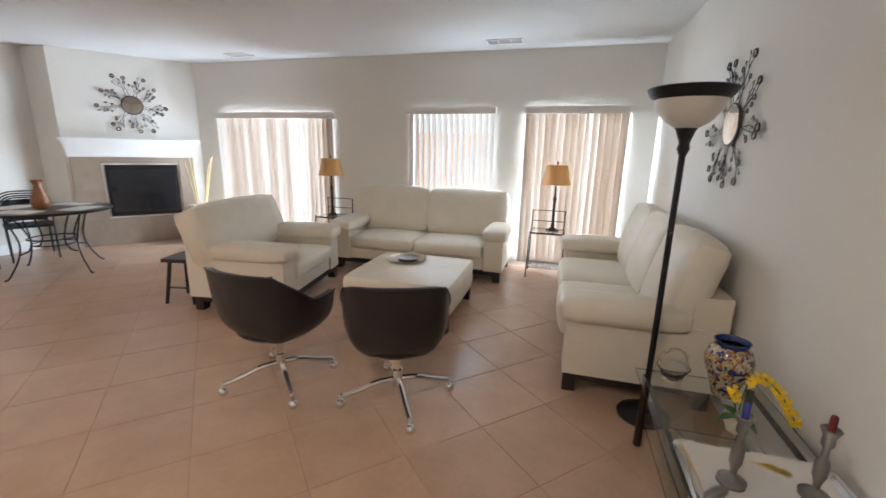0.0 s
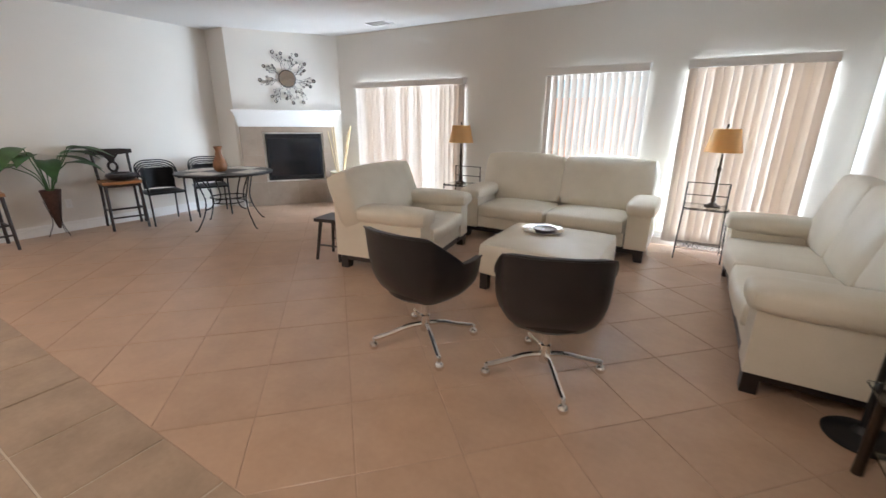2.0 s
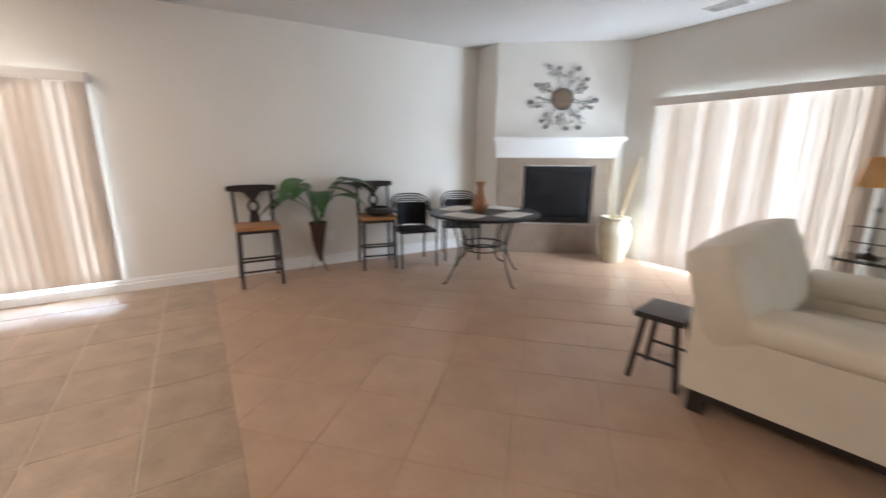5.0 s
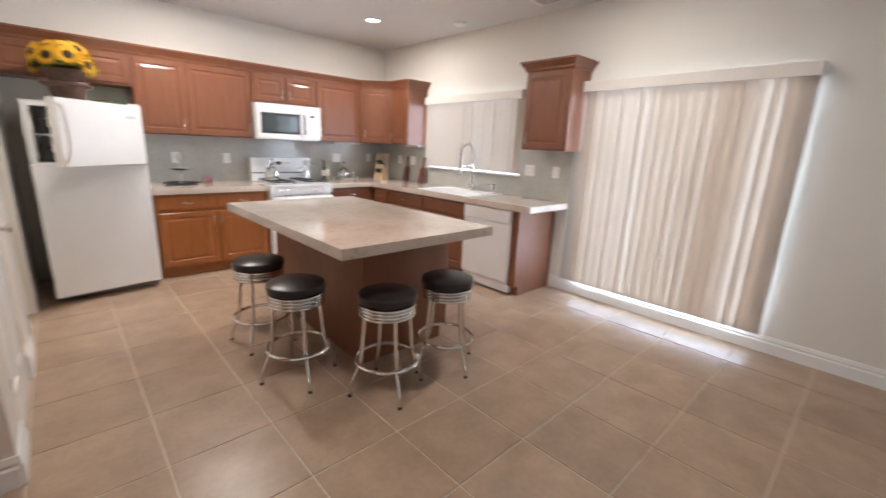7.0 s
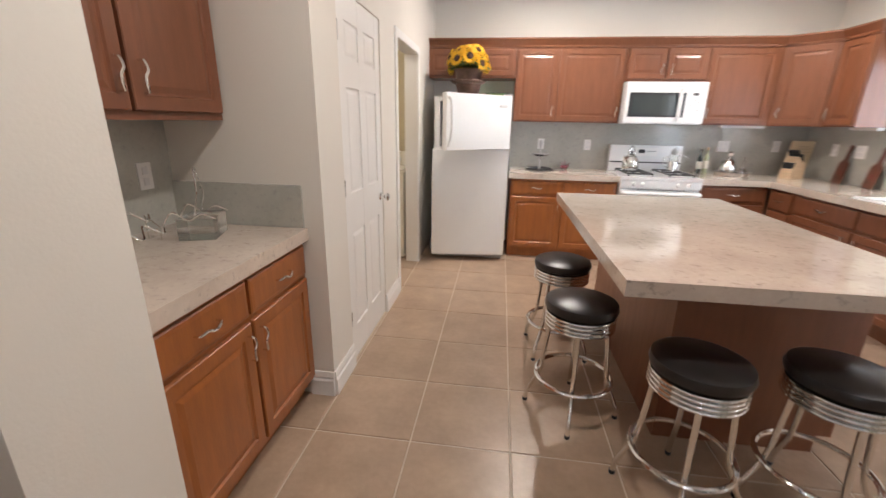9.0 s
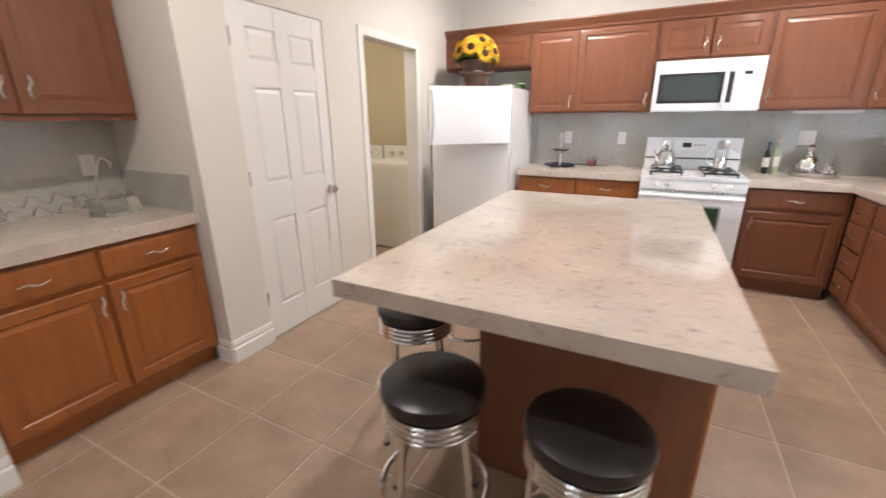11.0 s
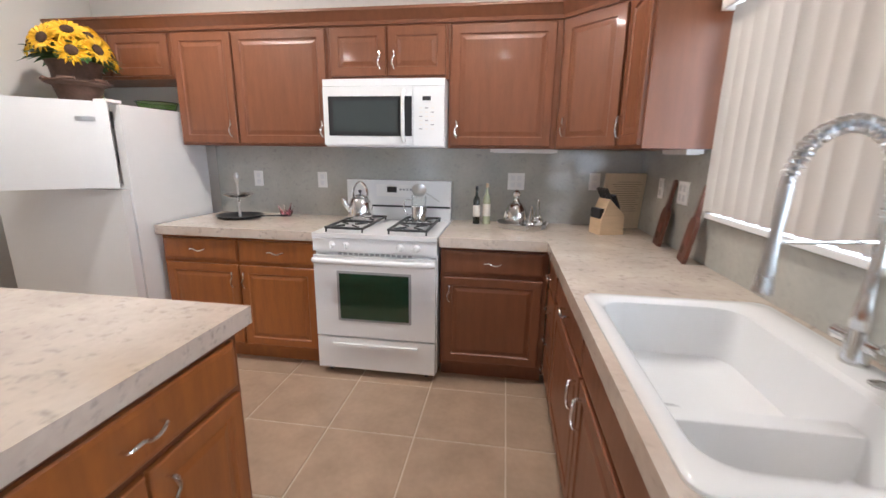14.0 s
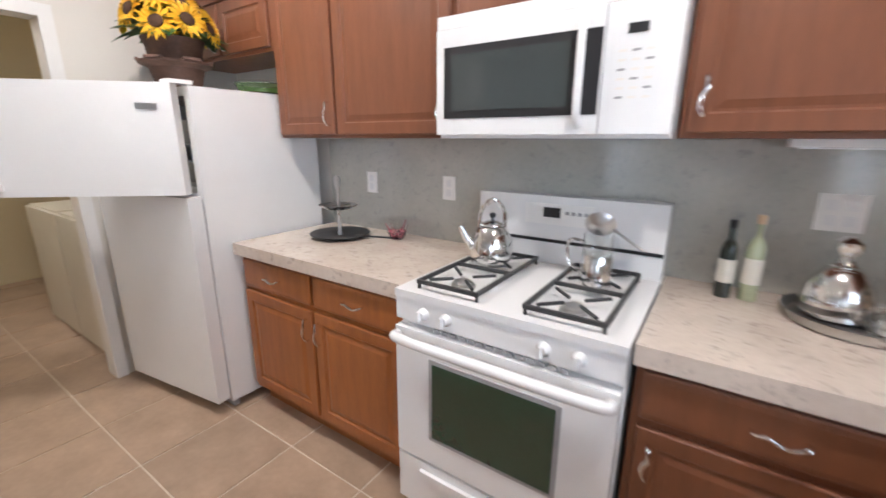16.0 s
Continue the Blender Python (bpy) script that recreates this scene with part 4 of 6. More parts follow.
def outlet(m, label="white wall outlet on the granite backsplash", double=False):
    o = thing("wall_outlet", m, label, "outlet", "wall outlets")
    w = 0.058 if double else 0.036
    part("plate", soften(B(-w, w, -0.006, 0, -0.058, 0.058), 0.003, 1), TRIM, o)
    for cx in ((-0.023, 0.023) if double else (0,)):
        for zz in (-0.024, 0.024):
            part("socket", soften(B(cx - 0.014, cx + 0.014, -0.0085, -0.0055, zz - 0.016, zz + 0.016), 0.002, 1), ENAMEL, o)


for x in (-3.82, -4.34):
    outlet(pose(x, YS + 0.0145, 1.19, 0, 0, 180))
outlet(pose(-5.78, YS + 0.0145, 1.21, 0, 0, 180), double=True)
outlet(pose(-6.31, YS + 0.0145, 1.22, 0, 0, 180))
for y, db in ((-4.37, False), (-4.065, True), (-2.045, True), (-1.72, False)):
    outlet(pose(XW + 0.0145, y, 1.215, 0, 0, 90), double=db)
outlet(pose(-1.8135, -1.39, 1.16, 0, 0, -90))
outlet(pose(XW + 0.0005, 2.3, 0.36, 0, 0, 90), "white wall outlet low on the painted wall")

# two-tier stand
ts = thing("tiered_tray", pose(-3.80, -4.53, 0.92) @ Matrix.Diagonal((1.1, 1.1, 1.3, 1)), "two-tier dark metal serving stand", "serving stand")
part("lower_tray", L([(0.10, 0), (0.14, 0.012), (0.145, 0.016), (0.138, 0.016), (0.1, 0.006), (0, 0.006)], 32), IRON, ts, smooth=True)
part("post", L([(0.012, 0.006), (0.008, 0.03), (0.007, 0.19), (0.012, 0.20), (0.018, 0.225), (0.012, 0.245), (0, 0.25)], 14), STEEL, ts, smooth=True)
part("upper_tray", L([(0.06, 0.115), (0.09, 0.128), (0.094, 0.132), (0.088, 0.132), (0.06, 0.121), (0.008, 0.121)], 28), STEEL, ts, smooth=True)
sp = thing("ladle", pose(-3.99, -4.58, 0.926, 0, 0, 25), "black plastic ladle lying on the counter", "ladle")
part("stem", T([(-0.14, 0, 0.004), (0.05, 0, 0.008)], 0.005, 6), BLACK, sp)
part("bowl", L([(0.0, -0.004), (0.02, 0.0), (0.026, 0.012), (0.022, 0.012)], 14, (0.07, 0, 0)), BLACK, sp, smooth=True)
og = thing("glass_ornament", pose(-4.09, -4.66, 0.92), "pink and clear blown glass candy dish", "ornament")
part("dish", L([(0.03, 0), (0.045, 0.02), (0.05, 0.04), (0.045, 0.04), (0.03, 0.012), (0, 0.008)], 20), PINK, og, smooth=True)
for k in range(7):
    a = k * 0.9
    part("glass_petal", T([(0.03 * math.cos(a), 0.03 * math.sin(a), 0.03), (0.06 * math.cos(a), 0.06 * math.sin(a), 0.075 + 0.01 * (k % 3))], [0.009, 0.003], 6), PINK if k % 2 else CLEAR, og, smooth=True)

# sunflowers on the refrigerator
sv = thing("sunflower_vase", pose(-3.0, -4.20, 1.651) @ Matrix.Diagonal((1.22, 1.22, 1.22, 1)), "dark terracotta pot full of yellow sunflowers", "flower pot")
part("pot", L([(0.06, 0), (0.085, 0.02), (0.10, 0.08), (0.105, 0.10), (0.14, 0.115), (0.14, 0.125), (0.10, 0.13), (0.105, 0.18), (0.12, 0.215), (0.105, 0.22), (0.09, 0.15), (0, 0.14)], 26), TERRACOTTA, sv, smooth=True)
for k in range(6):
    a = k * math.pi / 3
    part("pot_lip", soften(B(-0.035, 0.035, -0.02, 0.03, 0.0, 0.012), 0.004, 1), TERRACOTTA, sv).matrix_basis = pose(0.125 * math.cos(a), 0.125 * math.sin(a), 0.118, -20, 0, math.degrees(a) + 90)
rng = random.Random(5)
fbm = bmesh.new()
for ring_i, (cnt, r0, off) in enumerate(((15, 0.078, 0), (15, 0.066, 0.21))):
    for k in range(cnt):
        a = 2 * math.pi * k / cnt + off
        u, w = Vector((math.cos(a), math.sin(a), 0)), Vector((-math.sin(a), math.cos(a), 0))
        z = Vector((0, 0, 1))
        p = [u * 0.022, u * 0.045 + w * 0.009 + z * (0.006 + ring_i * 0.006), u * r0 + z * (-0.004 + ring_i * 0.01), u * 0.045 - w * 0.009 + z * (0.006 + ring_i * 0.006)]
        fbm.faces.new([fbm.verts.new(q) for q in p])
petals = part("petals", fbm, PETAL, sv)
seedm = part("seed_head", L([(0.026, -0.004), (0.027, 0.006), (0.02, 0.012), (0, 0.013)], 16), SEED, petals, smooth=True)
heads = [(0, 0, 0.335, 10, 0)] + [(0.11 * math.cos(a), 0.11 * math.sin(a), 0.315 + rng.uniform(-0.02, 0.04), 48, math.degrees(a)) for a in np.linspace(0, 2 * math.pi, 9)[:-1]] + \
        [(0.155 * math.cos(a), 0.155 * math.sin(a), 0.275 + rng.uniform(-0.03, 0.03), 72, math.degrees(a)) for a in np.linspace(0.3, 2 * math.pi + 0.3, 10)[:-1]]
for i, (x, y, z, tilt, az) in enumerate(heads):
    mm = Matrix.Translation((x, y, z)) @ pose(0, 0, 0, 0, 0, az) @ pose(0, 0, 0, 0, tilt, 0)
    if i == 0:
        petals.matrix_basis = mm
    else:
        o = new("petals", petals.data)
        o.parent, o.matrix_basis = sv, mm
        o2 = new("seed_head", seedm.data)
        o2.parent = o


def leaf_mesh(bm, p, d, length, width, droop=0.2, n=6, up=Vector((0, 0, 1))):
    """A pointed leaf from p along d, folded at its middle and drooping."""
    d = Vector(d).normalized()
    side = d.cross(up)
    side = side.normalized() if side.length > 1e-3 else Vector((1, 0, 0))
    rows = []
    for i in range(n + 1):
        t = i / n
        c = Vector(p) + d * length * t - up * droop * length * t * t
        w = width * math.sin(math.pi * min(0.98, 0.08 + 0.92 * t) ** 0.85) * 0.5
        rows.append([bm.verts.new(c - side * w + up * w * 0.25), bm.verts.new(c), bm.verts.new(c + side * w + up * w * 0.25)])
    for a, b in zip(rows, rows[1:]):
        bridge(bm, a, b, closed=False)


lb = bmesh.new()
for k in range(80):
    a, e = rng.uniform(0, 6.28), rng.uniform(-0.1, 0.9)
    leaf_mesh(lb, (0.07 * math.cos(a), 0.07 * math.sin(a), 0.24), (math.cos(a), math.sin(a), e), rng.uniform(0.09, 0.15), 0.05, 0.3)
part("foliage", lb, LEAF, sv, "dark green leaves", True)
gp = thing("green_glass_bowl", pose(-3.29, -4.48, 1.651), "pale green glass bowl on the refrigerator", "bowl")
part("bowl", L([(0.06, 0), (0.11, 0.008), (0.125, 0.055), (0.135, 0.06), (0.12, 0.058), (0.105, 0.014), (0, 0.01)], 30), GREEN_GLASS, gp, smooth=True)

# bar stools
STL = thing("bar_stool", pose(0, 0, 0), "round chrome bar stool with black vinyl seat", "stool", "stools round the island")
part("seat", L([(0.15, 0.565), (0.165, 0.572), (0.171, 0.59), (0.165, 0.612), (0.135, 0.625), (0.0, 0.63)], 36), LEATHER_BLACK, STL, "black vinyl seat", True)
rib = []
for k in range(4):
    z = 0.487 + k * 0.0195
    rib += [(0.152, z), (0.163, z + 0.004), (0.165, z + 0.009), (0.163, z + 0.014), (0.152, z + 0.018)]
part("seat_band", L(rib + [(0.14, 0.566)], 36), CHROME, STL, "ribbed chrome band", True)
for k in range(4):
    a = math.pi / 4 + k * math.pi / 2
    c_, s_ = math.cos(a), math.sin(a)
    leg = part("leg", T(curve([(0.13 * c_, 0.13 * s_, 0.53), (0.145 * c_, 0.145 * s_, 0.36), (0.158 * c_, 0.158 * s_, 0.225), (0.175 * c_, 0.175 * s_, 0.165), (0.215 * c_, 0.215 * s_, 0.07), (0.224 * c_, 0.224 * s_, 0.01)], 4), 0.0115, 10), CHROME, STL, smooth=True)
    part("rubber_foot", L([(0.013, 0), (0.013, 0.016), (0.009, 0.018)], 10, (0.224 * c_, 0.224 * s_, 0)), BLACK, leg)
part("foot_ring", T(circle(0, 0, 0.205, 0.182, 40), 0.0115, 8, True), CHROME, STL, smooth=True)
STL.matrix_basis = pose(-3.78, -2.24, 0, 0, 0, 5)
for x, y, r in ((-3.785, -1.635, 35), (-4.12, -1.175, 28), (-4.59, -1.175, 40)):
    copy_thing(STL, pose(x, y, 0, 0, 0, r))

# pantry door and laundry opening
door = thing("door_1", pose(XD, -1.842, 0, 0, 0, -90), "closed white six-panel pantry door", "door", kind="structure")
W_ = 0.725
part("door_leaf", B(0.002, W_, 0.020, 0.045, 0.008, 2.018), TRIM, door)
fr = bmesh.new()
cols = ((0, 0.11), (0.32, 0.42), (0.63, W_))
for a, b in cols:
    box(fr, a + 0.002, b, 0.008, 0.021, 0.008, 2.018)
rows_z = ((0.008, 0.215), (0.795, 1.02), (1.575, 1.715), (1.89, 2.018))
for a, b in ((0.11, 0.32), (0.42, 0.63)):
    for c, d in rows_z:
        box(fr, a, b, 0.008, 0.021, c, d)
part("stile", fr, TRIM, door)
for a in (0.11, 0.42):
    for c, d in ((0.215, 0.795), (1.02, 1.575), (1.715, 1.89)):
        part("door_panel", moved(panel(0.21, d - c, [(0, 0.001), (0.012, 0.001), (0.03, -0.006), (0.034, -0.0065)], -0.004), pose(a, 0.016, c)), TRIM, door)
kn = part("door_knob", moved(L([(0.028, 0), (0.028, 0.006), (0.011, 0.01), (0.011, 0.03), (0.026, 0.042), (0.028, 0.055), (0.018, 0.066), (0, 0.068)], 20), pose(0.665, 0.008, 0.91, 90)), CHROME, door, smooth=True)
for zz in (0.25, 1.02, 1.78):
    part("hinge", T([(0.004, 0.004, zz), (0.004, 0.004, zz + 0.09)], 0.007, 8), STEEL, door)


def casing(y0, y1, top, label):
    bm = bmesh.new()
    w, t = 0.06, 0.014
    box(bm, XD - t, XD - 0.001, y1, y1 + w, 0, top + w)
    box(bm, XD - t, XD - 0.001, y0 - w, y0, 0, top + w)
    box(bm, XD - t, XD - 0.001, y0, y1, top, top + w)
    tagged(part("trim_casing", bm, TRIM), label, "trim", kind="structure")


casing(-3.79, -3.0, 2.0, "white painted casing round the laundry opening")


def laundry_machine(x, label, name, cat):
    k = thing(name, pose(x, -3.86, 0, 0, 0, 180), label, cat, "laundry machines")
    part("body", soften(B(0.005, 0.68, 0, 0.68, 0.02, 0.92), 0.012, 2), CREAM_ENAMEL, k)
    part("lid", soften(B(0.03, 0.655, 0.02, 0.50, 0.921, 0.935), 0.006, 2), CREAM_ENAMEL, k)
    con = part("console", soften(prism(bmesh.new(), [(0.005, 0.921), (0.68, 0.921), (0.68, 1.08), (0.005, 1.08)], 0.56, 0.68), 0.01, 2), CREAM_ENAMEL, k)
    for kx in (0.12, 0.25, 0.5):
        part("knob", moved(L([(0.03, 0), (0.028, 0.02), (0, 0.024)], 16), pose(kx, 0.56, 1.0, 90)), STEEL, con, smooth=True)


laundry_machine(-1.72, "cream top-load washing machine in the laundry room", "washing_machine", "washer")
laundry_machine(-1.02, "cream clothes dryer in the laundry room", "clothes_dryer", "dryer")

# wire scroll rack in the nook
wr = thing("wire_rack", pose(-1.98, -1.0, 0.921), "silver wire wine rack with wavy bars", "wine rack")
for zz, yy in ((0.05, 0.0), (0.10, 0.06)):
    pts = []
    for i in range(61):
        t = i / 60
        pts.append((yy + 0.02 * math.sin(t * 2 * math.pi * 6), 0.36 - 0.62 * t, zz + 0.022 * math.sin(t * 2 * math.pi * 6)))
    part("wavy_bar", T(pts, 0.0042, 6), CHROME, wr, smooth=True)
for yy in (0.34, 0.05, -0.24):
    part("rack_leg", T([(0.0, yy, 0.0), (0.0, yy, 0.055), (0.06, yy, 0.10), (0.06, yy, 0)], 0.003, 6), CHROME, wr)
sb = thing("scroll_basket", pose(-2.10, -1.34, 0.921, 0, 0, 20), "silver wire basket with scrolled handle", "basket")
part("mesh_box", soften(B(-0.07, 0.07, -0.09, 0.09, 0.0, 0.09), 0.004, 1), CLEAR, sb)
for yy in (-0.09, 0.09):
    part("rim_wire", T(curve([(-0.08, yy, 0.09), (-0.03, yy, 0.11), (0.02, yy, 0.085), (0.08, yy, 0.12), (0.12, yy, 0.06)], 6), 0.0035, 6), CHROME, sb, smooth=True)
part("handle", T(curve([(0.0, 0.09, 0.09), (-0.02, 0.08, 0.20), (0.0, 0.02, 0.29), (0.01, -0.04, 0.27), (0.0, -0.03, 0.24)], 6), 0.0035, 6), CHROME, sb, smooth=True)
part("scroll", T(curve([(0.03, -0.09, 0.08), (0.02, -0.12, 0.16), (0.04, -0.16, 0.20), (0.05, -0.18, 0.17)], 6), 0.0035, 6), CHROME, sb, smooth=True)

# ceiling fittings
LAMP_GLOW = glow("downlight_lens", (1.0, 0.86, 0.66), 12.0)
WARM = (1.0, 0.83, 0.65)


def downlight(x, y, watts=25):
    k = thing("recessed_light", pose(x, y, ZC), "white recessed ceiling downlight, switched on", "ceiling light", "recessed lights")
    part("trim_ring", L([(0.065, -0.001), (0.095, -0.001), (0.098, -0.006), (0.07, -0.010), (0.065, -0.004)], 32), TRIM, k, smooth=True)
    part("lens", L([(0.0, -0.008), (0.064, -0.008), (0.064, -0.005), (0, -0.005)], 28), LAMP_GLOW, k)
    d = bpy.data.lights.new("downlight", "AREA")
    d.shape, d.size, d.energy, d.color = "DISK", 0.12, watts, WARM
    ob = new("downlight", d)
    ob.matrix_basis = pose(x, y, ZC - 0.015)


for x, y, watts in ((-5.62, -3.6, 28), (-3.8, -3.65, 37), (-3.35, -0.9, 22), (-5.62, -0.9, 16)):
    downlight(x, y, watts)
downlight(-1.5, -3.3, 24)
# added fill light for the east wall and near floor, no known fitting here
downlight(-0.3, 0.35, 18)


def vent(x, y, w, h, turn=0.0):
    k = thing("ceiling_vent", pose(x, y, ZC - 0.001, 0, 0, turn), "white metal ceiling air vent", "air vent", "ceiling vents")
    fr_ = bmesh.new()
    for b in ((-w / 2, w / 2, -h / 2, -h / 2 + 0.02), (-w / 2, w / 2, h / 2 - 0.02, h / 2), (-w / 2, -w / 2 + 0.02, -h / 2 + 0.02, h / 2 - 0.02), (w / 2 - 0.02, w / 2, -h / 2 + 0.02, h / 2 - 0.02)):
        box(fr_, *b, -0.012, 0)
    for s in (-w / 6, w / 6):
        box(fr_, s - 0.006, s + 0.006, -h / 2 + 0.02, h / 2 - 0.02, -0.012, 0)
    part("frame", fr_, TRIM, k)
    part("backing", B(-w / 2 + 0.02, w / 2 - 0.02, -h / 2 + 0.02, h / 2 - 0.02, -0.002, 0), GREY, k)
    n = int((h - 0.05) / 0.018)
    for i in range(n):
        s = part("slat", B(-w / 2 + 0.021, w / 2 - 0.021, -0.006, 0.006, -0.001, 0.001), TRIM, k)
        s.matrix_basis = pose(0, -h / 2 + 0.03 + i * 0.018, -0.007, 35)


vent(-0.20, 5.40, 0.42, 0.20)
vent(-3.9, 5.42, 0.36, 0.20)
vent(-6.28, -1.73, 0.36, 0.20, 90)
sd = thing("smoke_detector", pose(-6.30, -2.92, ZC), "small round white smoke detector on the ceiling", "smoke detector")
part("housing", L([(0.065, -0.001), (0.065, -0.018), (0.05, -0.032), (0.0, -0.034)], 28), TRIM, sd, smooth=True)


# ---- living room ----
CREAM = mat("cream_leather", (0.74, 0.68, 0.57), 0.42, scale=5, var=0.05, fine=140, bump=0.12, tint=(0.67, 0.605, 0.49))
ESPRESSO = mat("espresso_wood", (0.022, 0.014, 0.012), 0.4, scale=8, var=0.2)
DARK_LEATHER = mat("dark_brown_leather", (0.020, 0.0175, 0.019), 0.34, scale=6, var=0.25, fine=160, bump=0.15)
BLACK_METAL = mat("black_metal", (0.025, 0.025, 0.027), 0.4, 0.5, scale=12, var=0.2, bump=0.05)
SHADE = slat_material("lamp_shade_fabric", (0.78, 0.55, 0.26), (0.9, 0.62, 0.28))
FROST = mat("frosted_bowl", (0.72, 0.68, 0.62), 0.35, var=0.05)
BRONZE = mat("dark_bronze", (0.05, 0.035, 0.025), 0.4, 0.6, var=0.25)
MIRROR = mat("mirror_silver", (0.85, 0.85, 0.85), 0.04, 1.0, var=0.01, bump=0)
PEWTER = mat("pewter", (0.26, 0.245, 0.23), 0.34, 0.9, var=0.15)
FIRE_TILE = mat("fireplace_tile", (0.33, 0.26, 0.20), 0.4, scale=6, var=0.12, fine=40, bump=0.1, by_object=0.08)
FIRE_GROUT = mat("fireplace_grout", (0.38, 0.32, 0.26), 0.8)
FIRE_GLASS = mat("firebox_glass", (0.012, 0.014, 0.018), 0.12, coat=0.4, bump=0)
CERAMIC = mat("cream_ceramic", (0.72, 0.66, 0.50), 0.35, scale=7, var=0.1)
REED = mat("dry_reed", (0.55, 0.42, 0.22), 0.6, scale=20, var=0.2)
VASE_WOOD = mat("carved_wood", (0.30, 0.13, 0.05), 0.4, scale=14, var=0.25)
OAK_SEAT = mat("oak_seat", (0.42, 0.20, 0.08), 0.4, scale=6, var=0.2, stretch=(1, 8, 8))
WICKER = mat("dark_wicker", (0.07, 0.03, 0.02), 0.7, scale=60, var=0.4, fine=200, bump=0.5)
MAT_WHITE = mat("white_placemat", (0.72, 0.68, 0.62), 0.8, fine=200, bump=0.3)
SMOKED = glass("table_glass", (0.86, 0.90, 0.88))
BLUE = mat("cobalt_glaze", (0.02, 0.035, 0.16), 0.15, coat=0.5, var=0.2)
BLUE_WAX = mat("blue_wax", (0.04, 0.05, 0.30), 0.5)
RED_WAX = mat("dark_red_wax", (0.16, 0.015, 0.015), 0.5)


def porcelain():
    m = mat("patterned_porcelain", (0.62, 0.52, 0.36), 0.2, coat=0.5, bump=0)
    nt = m.node_tree
    b = nt.nodes["Principled BSDF"]
    tc, vo, rp = nt.nodes.new("ShaderNodeTexCoord"), nt.nodes.new("ShaderNodeTexVoronoi"), nt.nodes.new("ShaderNodeValToRGB")
    vo.inputs["Scale"].default_value = 75
    cr = rp.color_ramp
    cr.interpolation = "CONSTANT"
    cr.elements[0].color, cr.elements[1].color = (0.02, 0.03, 0.12, 1), (0.40, 0.31, 0.20, 1)
    cr.elements[1].position = 0.3
    for p, c in ((0.55, (0.30, 0.12, 0.03, 1)), (0.7, (0.55, 0.40, 0.14, 1)), (0.85, (0.46, 0.42, 0.34, 1))):
        cr.elements.new(p).color = c
    nt.links.new(tc.outputs["Object"], vo.inputs[0])
    sp_ = nt.nodes.new("ShaderNodeSeparateColor")
    nt.links.new(vo.outputs["Color"], sp_.inputs[0])
    nt.links.new(sp_.outputs[0], rp.inputs[0])
    nt.links.new(rp.outputs[0], b.inputs["Base Color"])
    return m


PORCELAIN = porcelain()


def cushion(x0, x1, y0, y1, z0, z1, r=0.05, puff=0.025):
    """A stuffed block: rounded edges, faces bulging outwards."""
    bm = B(x0, x1, y0, y1, z0, z1)
    bmesh.ops.subdivide_edges(bm, edges=bm.edges[:], cuts=5, use_grid_fill=True)
    c = Vector(((x0 + x1) / 2, (y0 + y1) / 2, (z0 + z1) / 2))
    h = Vector(((x1 - x0) / 2, (y1 - y0) / 2, (z1 - z0) / 2))
    for v in bm.verts:
        q = v.co - c
        n = [max(-1, min(1, q[i] / h[i])) for i in range(3)]
        inner = Vector([max(-(h[i] - r), min(h[i] - r, q[i])) for i in range(3)])
        d = q - inner
        if d.length > 1e-6:
            q = inner + d.normalized() * r * min(1, d.length / r * 1.0 if d.length < r else 1)
        g = [(1 - n[i] ** 2) for i in range(3)]
        for i in range(3):
            j, k = (i + 1) % 3, (i + 2) % 3
            q[i] += puff * n[i] * abs(n[i]) * g[j] * g[k]
        v.co = c + q
    bmesh.ops.smooth_vert(bm, verts=bm.verts[:], factor=0.12, use_axis_x=True, use_axis_y=True, use_axis_z=True)
    return bm


